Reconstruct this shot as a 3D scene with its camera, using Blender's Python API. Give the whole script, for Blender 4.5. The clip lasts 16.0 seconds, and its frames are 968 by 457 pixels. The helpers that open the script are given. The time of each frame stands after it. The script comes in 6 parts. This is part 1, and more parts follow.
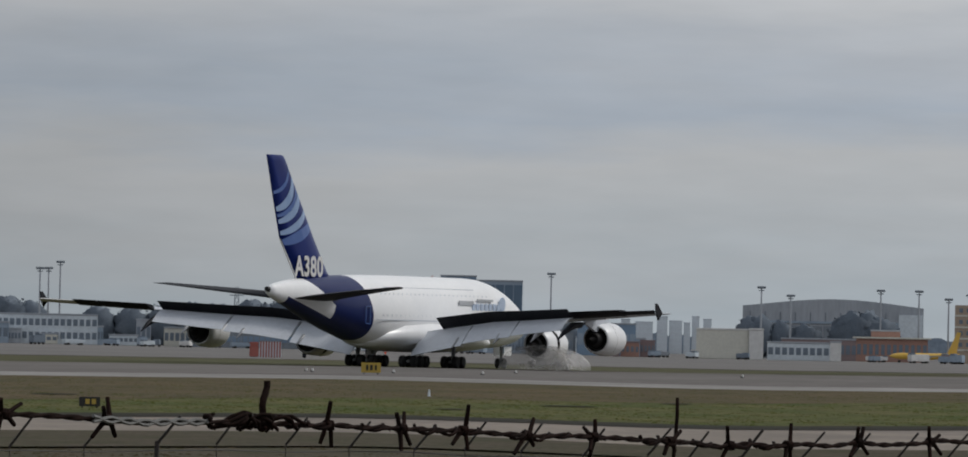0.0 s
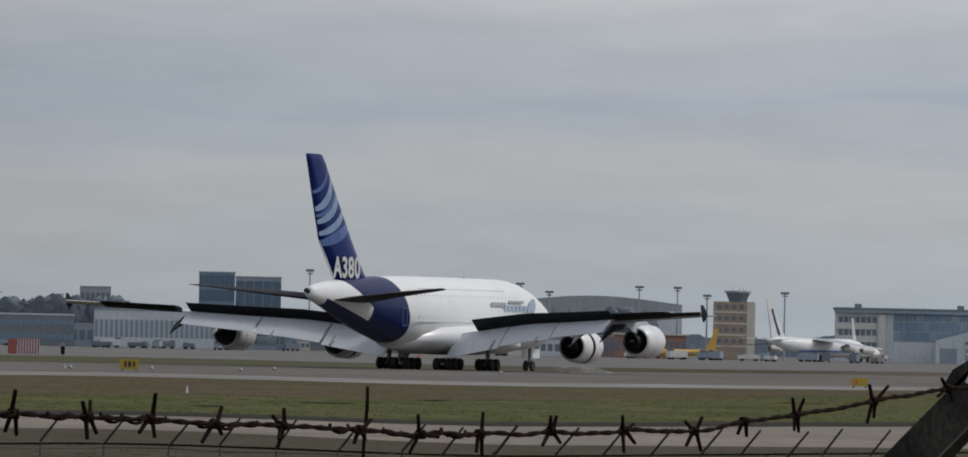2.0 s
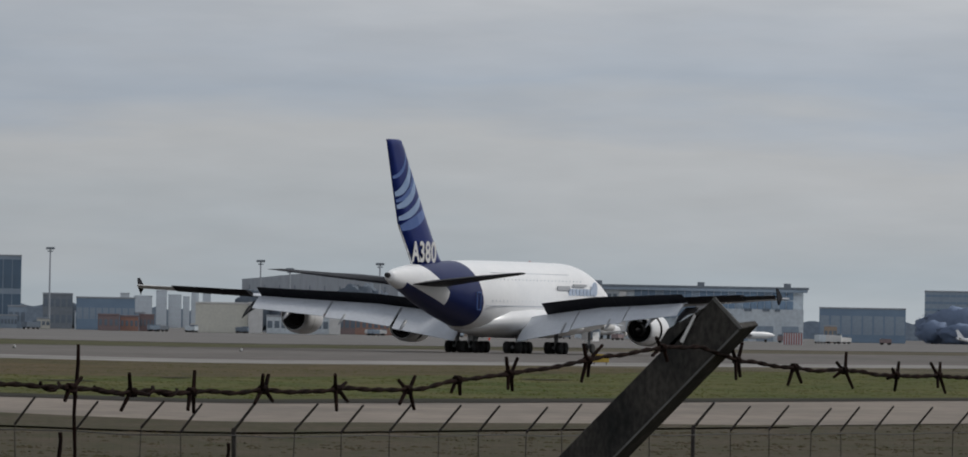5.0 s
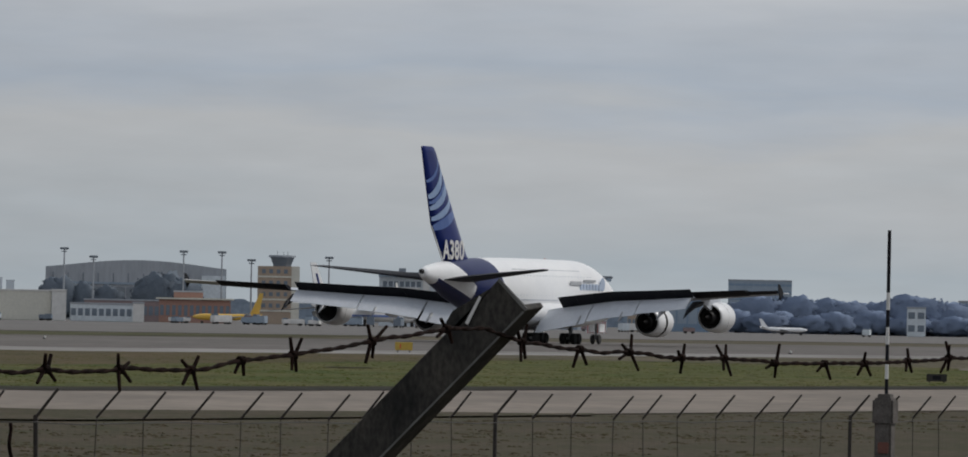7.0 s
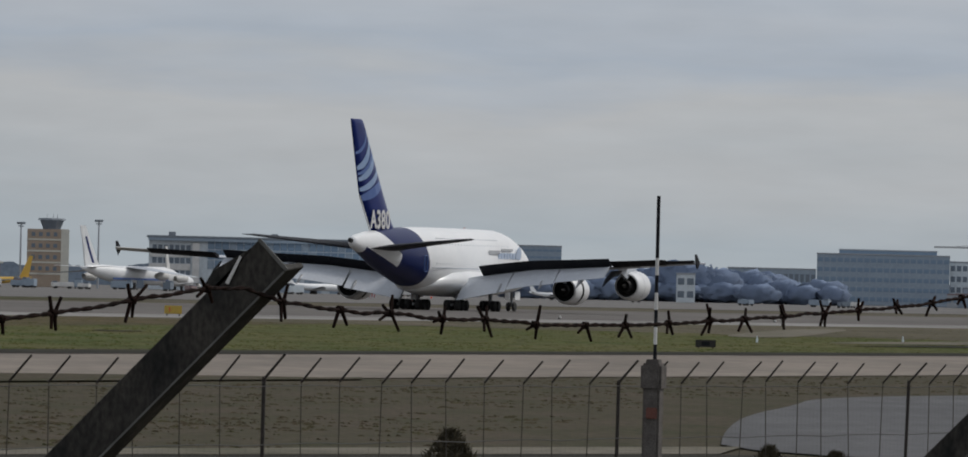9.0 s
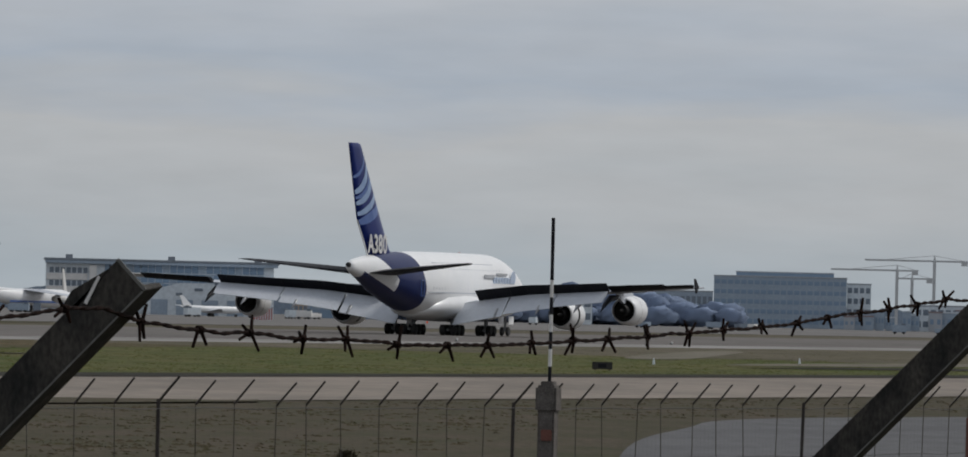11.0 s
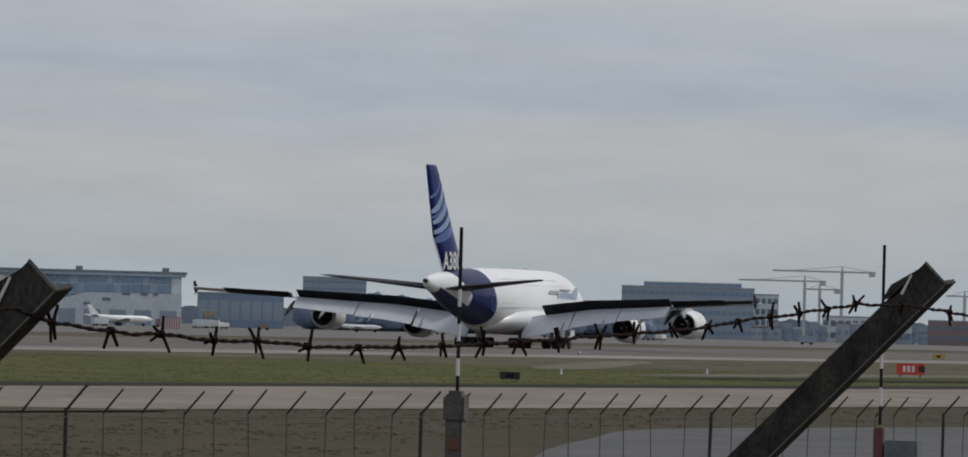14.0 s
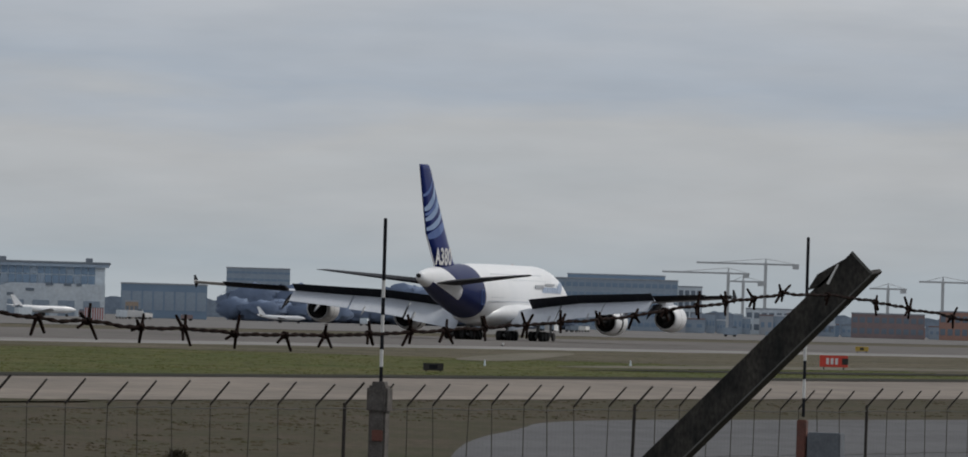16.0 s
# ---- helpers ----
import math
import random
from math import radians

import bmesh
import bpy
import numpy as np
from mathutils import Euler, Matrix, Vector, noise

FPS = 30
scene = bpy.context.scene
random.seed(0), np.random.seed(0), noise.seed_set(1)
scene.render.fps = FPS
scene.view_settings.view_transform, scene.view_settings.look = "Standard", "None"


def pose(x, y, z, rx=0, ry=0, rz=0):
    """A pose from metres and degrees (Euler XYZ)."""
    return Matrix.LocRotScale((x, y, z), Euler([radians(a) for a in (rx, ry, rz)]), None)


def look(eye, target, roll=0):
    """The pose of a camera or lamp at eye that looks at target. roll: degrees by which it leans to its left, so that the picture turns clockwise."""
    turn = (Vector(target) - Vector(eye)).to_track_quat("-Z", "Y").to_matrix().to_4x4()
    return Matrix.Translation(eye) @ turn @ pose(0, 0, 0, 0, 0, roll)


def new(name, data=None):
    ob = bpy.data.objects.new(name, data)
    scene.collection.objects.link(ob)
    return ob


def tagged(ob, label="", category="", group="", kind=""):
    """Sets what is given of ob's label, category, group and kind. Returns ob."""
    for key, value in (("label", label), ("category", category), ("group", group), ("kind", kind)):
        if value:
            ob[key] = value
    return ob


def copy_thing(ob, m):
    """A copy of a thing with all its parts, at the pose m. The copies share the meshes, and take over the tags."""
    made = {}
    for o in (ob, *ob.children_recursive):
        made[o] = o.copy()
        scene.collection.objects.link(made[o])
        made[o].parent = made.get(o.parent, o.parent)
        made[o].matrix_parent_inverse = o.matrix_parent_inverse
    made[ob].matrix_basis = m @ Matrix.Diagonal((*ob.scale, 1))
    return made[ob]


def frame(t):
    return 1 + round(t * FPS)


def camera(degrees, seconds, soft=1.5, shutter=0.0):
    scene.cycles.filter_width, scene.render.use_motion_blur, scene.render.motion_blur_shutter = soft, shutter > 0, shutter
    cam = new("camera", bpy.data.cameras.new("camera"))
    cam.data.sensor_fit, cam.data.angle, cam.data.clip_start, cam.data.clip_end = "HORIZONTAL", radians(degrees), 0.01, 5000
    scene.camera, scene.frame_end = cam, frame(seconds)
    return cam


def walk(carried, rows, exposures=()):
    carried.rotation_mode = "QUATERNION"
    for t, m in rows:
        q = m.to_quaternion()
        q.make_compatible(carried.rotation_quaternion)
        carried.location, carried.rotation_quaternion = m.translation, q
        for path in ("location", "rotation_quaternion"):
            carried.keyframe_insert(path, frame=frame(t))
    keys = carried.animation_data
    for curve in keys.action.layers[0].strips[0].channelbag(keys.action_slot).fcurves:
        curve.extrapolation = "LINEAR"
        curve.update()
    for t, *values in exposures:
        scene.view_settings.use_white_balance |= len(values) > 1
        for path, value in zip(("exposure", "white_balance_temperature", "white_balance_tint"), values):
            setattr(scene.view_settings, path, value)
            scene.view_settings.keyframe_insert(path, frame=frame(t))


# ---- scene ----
cam = camera(5.944, 16.0, soft=1.7)
PATH = [  # seconds, eye, bearing, tilt, roll
    (0.0, (-0.039, 0.0, 3.184), -23.8398, 0.7001, 1.250),
    (0.5, (-0.036, 0.0, 3.177), -23.4819, 0.6850, 1.241),
    (1.0, (-0.032, 0.0, 3.174), -23.0908, 0.6319, 1.371),
    (1.5, (-0.020, 0.0, 3.175), -22.6575, 0.6203, 1.616),
    (2.0, (0.011, 0.0, 3.180), -22.3573, 0.7098, 1.199),
    (2.5, (0.034, 0.0, 3.180), -22.0405, 0.7598, 0.938),
    (3.0, (0.031, 0.0, 3.179), -21.7714, 0.7328, 0.672),
    (5.5, (0.035, 0.0, 3.166), -20.4792, 0.5763, 1.172),
    (6.0, (0.040, 0.0, 3.166), -20.1787, 0.5616, 1.216),
    (6.5, (0.042, 0.0, 3.165), -19.8620, 0.5539, 1.289),
    (7.0, (0.049, 0.0, 3.162), -19.5542, 0.5501, 1.167),
    (7.5, (0.057, 0.0, 3.162), -19.2230, 0.5289, 1.212),
    (8.0, (0.061, 0.0, 3.161), -18.8525, 0.4590, 1.296),
    (8.5, (0.060, 0.0, 3.160), -18.4893, 0.3941, 1.413),
    (9.0, (0.057, 0.0, 3.159), -18.1362, 0.3631, 1.432),
    (9.5, (0.071, 0.0, 3.159), -17.9135, 0.4034, 1.322),
    (10.0, (0.086, 0.0, 3.159), -17.7578, 0.4572, 1.335),
    (12.5, (0.091, 0.0, 3.154), -17.2128, 0.5557, 1.493),
    (13.0, (0.089, 0.0, 3.153), -17.1201, 0.5704, 1.547),
    (13.5, (0.089, 0.0, 3.152), -17.0283, 0.5803, 1.527),
    (14.0, (0.087, 0.0, 3.151), -16.9432, 0.5902, 1.517),
    (14.5, (0.084, 0.0, 3.149), -16.8376, 0.5896, 1.526),
    (15.0, (0.082, 0.0, 3.148), -16.7103, 0.5773, 1.541),
    (15.5, (0.081, 0.0, 3.148), -16.5871, 0.5643, 1.595),
    (16.0, (0.084, 0.0, 3.148), -16.4734, 0.5502, 1.665),
]


def aim(eye, bearing, tilt, roll):
    b, p = radians(bearing), radians(tilt)
    way = Vector((math.sin(b) * math.cos(p), math.cos(b) * math.cos(p), math.sin(p)))
    return look(eye, Vector(eye) + way * 500, roll)


walk(cam, [(t, aim(e, b, p, r)) for t, e, b, p, r in PATH])

# ---- light: a bright overcast sky with a veiled sun high to the right ----
SUN_BEARING, SUN_HEIGHT = 48.0, 46.0
world = bpy.data.worlds.new("overcast_sky")
scene.world = world
world.use_nodes = True
wn, wl = world.node_tree.nodes, world.node_tree.links
wn.clear()


def node(tree, kind, **values):
    n = tree.nodes.new(kind)
    for key, value in values.items():
        n.inputs[key.replace("_", " ")].default_value = value
    return n


w_out = wn.new("ShaderNodeOutputWorld")
w_bg = wn.new("ShaderNodeBackground")
w_bg.inputs["Strength"].default_value = 1.0
w_sky = wn.new("ShaderNodeTexSky")
w_sky.sky_type, w_sky.sun_disc = "NISHITA", False
w_sky.sun_elevation, w_sky.sun_rotation = radians(SUN_HEIGHT), radians(SUN_BEARING)
w_dim = wn.new("ShaderNodeVectorMath")
w_dim.operation = "SCALE"
w_dim.inputs["Scale"].default_value = 0.1
wl.new(w_sky.outputs["Color"], w_dim.inputs[0])
w_co = wn.new("ShaderNodeTexCoord")
w_sep = wn.new("ShaderNodeSeparateXYZ")
wl.new(w_co.outputs["Generated"], w_sep.inputs[0])
w_map = wn.new("ShaderNodeMapping")
w_map.inputs["Scale"].default_value = (15, 15, 105)
wl.new(w_co.outputs["Generated"], w_map.inputs["Vector"])
w_noise = wn.new("ShaderNodeTexNoise")
w_noise.inputs["Scale"].default_value, w_noise.inputs["Detail"].default_value = 1.0, 5.0
w_noise.inputs["Roughness"].default_value = 0.55
wl.new(w_map.outputs["Vector"], w_noise.inputs["Vector"])
w_map2 = wn.new("ShaderNodeMapping")
w_map2.inputs["Scale"].default_value = (70, 70, 330)
wl.new(w_co.outputs["Generated"], w_map2.inputs["Vector"])
w_noise2 = wn.new("ShaderNodeTexNoise")
w_noise2.inputs["Scale"].default_value, w_noise2.inputs["Detail"].default_value = 1.0, 6.0
wl.new(w_map2.outputs["Vector"], w_noise2.inputs["Vector"])
# height bands of the cloud deck, low on the horizon to overhead
w_low = wn.new("ShaderNodeMapRange")
w_low.inputs["From Min"].default_value, w_low.inputs["From Max"].default_value = -0.004, 0.04
wl.new(w_sep.outputs["Z"], w_low.inputs["Value"])
w_wob = wn.new("ShaderNodeMath")
w_wob.operation = "MULTIPLY_ADD"
w_wob.inputs[1].default_value = 0.55
wl.new(w_noise.outputs["Fac"], w_wob.inputs[0])
w_off = wn.new("ShaderNodeMath")
w_off.operation = "SUBTRACT"
w_off.inputs[1].default_value = 0.275
wl.new(w_low.outputs["Result"], w_off.inputs[0])
wl.new(w_off.outputs[0], w_wob.inputs[2])
w_band = wn.new("ShaderNodeValToRGB")
BANDS = [(0.0, (0.403, 0.445, 0.480)), (0.16, (0.350, 0.398, 0.441)), (0.36, (0.390, 0.418, 0.447)), (0.52, (0.423, 0.440, 0.462)),
         (0.66, (0.350, 0.398, 0.466)), (0.82, (0.403, 0.435, 0.485)), (1.0, (0.497, 0.512, 0.538))]
while len(w_band.color_ramp.elements) < len(BANDS):
    w_band.color_ramp.elements.new(0.5)
for e, (p, c) in zip(w_band.color_ramp.elements, BANDS):
    e.position, e.color = p, (*c, 1)
wl.new(w_wob.outputs[0], w_band.inputs["Fac"])
w_fine = wn.new("ShaderNodeMapRange")
w_fine.inputs["From Min"].default_value, w_fine.inputs["From Max"].default_value = 0.3, 0.72
w_fine.inputs["To Min"].default_value, w_fine.inputs["To Max"].default_value = 0.96, 1.045
wl.new(w_noise2.outputs["Fac"], w_fine.inputs["Value"])
w_mul = wn.new("ShaderNodeVectorMath")
w_mul.operation = "SCALE"
wl.new(w_band.outputs["Color"], w_mul.inputs[0])
# the deck brightens from west towards the veiled sun
w_side = wn.new("ShaderNodeMapRange")
w_side.inputs["From Min"].default_value, w_side.inputs["From Max"].default_value = -0.46, -0.22
wl.new(w_sep.outputs["X"], w_side.inputs["Value"])
w_veer = wn.new("ShaderNodeValToRGB")
VEER = [(0.0, 0.80), (0.07, 0.84), (0.2, 0.96), (0.35, 1.0), (0.6, 1.05), (1.0, 1.02)]
while len(w_veer.color_ramp.elements) < len(VEER):
    w_veer.color_ramp.elements.new(0.5)
for e, (p, v) in zip(w_veer.color_ramp.elements, VEER):
    e.position, e.color = p, (v, v, v, 1)
wl.new(w_side.outputs["Result"], w_veer.inputs["Fac"])
w_both = wn.new("ShaderNodeMath")
w_both.operation = "MULTIPLY"
wl.new(w_fine.outputs["Result"], w_both.inputs[0])
wl.new(w_veer.outputs["Color"], w_both.inputs[1])
wl.new(w_both.outputs[0], w_mul.inputs["Scale"])
w_high = wn.new("ShaderNodeMapRange")
w_high.inputs["From Min"].default_value, w_high.inputs["From Max"].default_value = 0.05, 0.6
wl.new(w_sep.outputs["Z"], w_high.inputs["Value"])
w_mix = wn.new("ShaderNodeMix")
w_mix.data_type = "RGBA"
wl.new(w_high.outputs["Result"], w_mix.inputs["Factor"])
wl.new(w_mul.outputs[0], w_mix.inputs["A"])
w_mix.inputs["B"].default_value = (0.46, 0.49, 0.54, 1)
w_veil = wn.new("ShaderNodeMix")
w_veil.data_type = "RGBA"
w_veil.inputs["Factor"].default_value = 0.06
wl.new(w_mix.outputs["Result"], w_veil.inputs["A"])
wl.new(w_dim.outputs[0], w_veil.inputs["B"])
wl.new(w_veil.outputs["Result"], w_bg.inputs["Color"])
wl.new(w_bg.outputs[0], w_out.inputs["Surface"])

sun = bpy.data.lights.new("sun", "SUN")
sun.energy, sun.angle, sun.color = 1.6, radians(12), (1.0, 0.96, 0.9)
sun_ob = new("sun", sun)
sb, sh = radians(SUN_BEARING), radians(SUN_HEIGHT)
sun_ob.matrix_world = look((60 * math.sin(sb), 60 * math.cos(sb), 60 * math.tan(sh)), (0, 0, 0))


# ---- materials ----
def material(name, colour, rough=0.6, metal=0.0, second=None, scale=1.0, amount=0.5, fine=0.0, bump=0.0, spec=0.5, stretch=(1, 1, 1), spread=0.18, turn=0.0):
    """A surface of two tones mixed by broad noise, with finer grain and relief."""
    m = bpy.data.materials.new(name)
    m.use_nodes = True
    t = m.node_tree
    b = t.nodes["Principled BSDF"]
    b.inputs["Roughness"].default_value, b.inputs["Metallic"].default_value = rough, metal
    b.inputs["Specular IOR Level"].default_value = spec
    second = second or tuple(c * 0.8 for c in colour)
    co = t.nodes.new("ShaderNodeTexCoord")
    mp = t.nodes.new("ShaderNodeMapping")
    mp.inputs["Scale"].default_value = tuple(scale * s for s in stretch)
    if turn:
        vr = t.nodes.new("ShaderNodeVectorRotate")
        vr.rotation_type = "Z_AXIS"
        vr.inputs["Angle"].default_value = radians(turn)
        t.links.new(co.outputs["Object"], vr.inputs["Vector"])
        t.links.new(vr.outputs["Vector"], mp.inputs["Vector"])
    else:
        t.links.new(co.outputs["Object"], mp.inputs["Vector"])
    n = node(t, "ShaderNodeTexNoise", Scale=1.0, Detail=5.0, Roughness=0.6)
    t.links.new(mp.outputs["Vector"], n.inputs["Vector"])
    r = t.nodes.new("ShaderNodeMapRange")
    r.inputs["From Min"].default_value, r.inputs["From Max"].default_value = 0.5 - spread, 0.5 + spread
    r.inputs["To Max"].default_value = min(1.0, amount * 2)
    t.links.new(n.outputs["Fac"], r.inputs["Value"])
    mix = t.nodes.new("ShaderNodeMix")
    mix.data_type = "RGBA"
    mix.inputs["A"].default_value, mix.inputs["B"].default_value = (*colour, 1), (*second, 1)
    t.links.new(r.outputs["Result"], mix.inputs["Factor"])
    last = mix.outputs["Result"]
    if fine:
        f = node(t, "ShaderNodeTexNoise", Scale=9.0, Detail=4.0)
        t.links.new(mp.outputs["Vector"], f.inputs["Vector"])
        fr = t.nodes.new("ShaderNodeMapRange")
        fr.inputs["From Min"].default_value, fr.inputs["From Max"].default_value = 0.3, 0.7
        fr.inputs["To Min"].default_value, fr.inputs["To Max"].default_value = 1 - fine, 1 + fine
        t.links.new(f.outputs["Fac"], fr.inputs["Value"])
        sc = t.nodes.new("ShaderNodeVectorMath")
        sc.operation = "SCALE"
        t.links.new(last, sc.inputs[0])
        t.links.new(fr.outputs["Result"], sc.inputs["Scale"])
        last = sc.outputs[0]
    t.links.new(last, b.inputs["Base Color"])
    if bump:
        bp = t.nodes.new("ShaderNodeBump")
        bp.inputs["Strength"].default_value, bp.inputs["Distance"].default_value = min(1.0, bump * 4), bump
        t.links.new(n.outputs["Fac"], bp.inputs["Height"])
        t.links.new(bp.outputs["Normal"], b.inputs["Normal"])
    return m


def glow(name, colour, strength):
    m = material(name, colour, 0.4)
    b = m.node_tree.nodes["Principled BSDF"]
    b.inputs["Emission Color"].default_value, b.inputs["Emission Strength"].default_value = (*colour, 1), strength
    return m


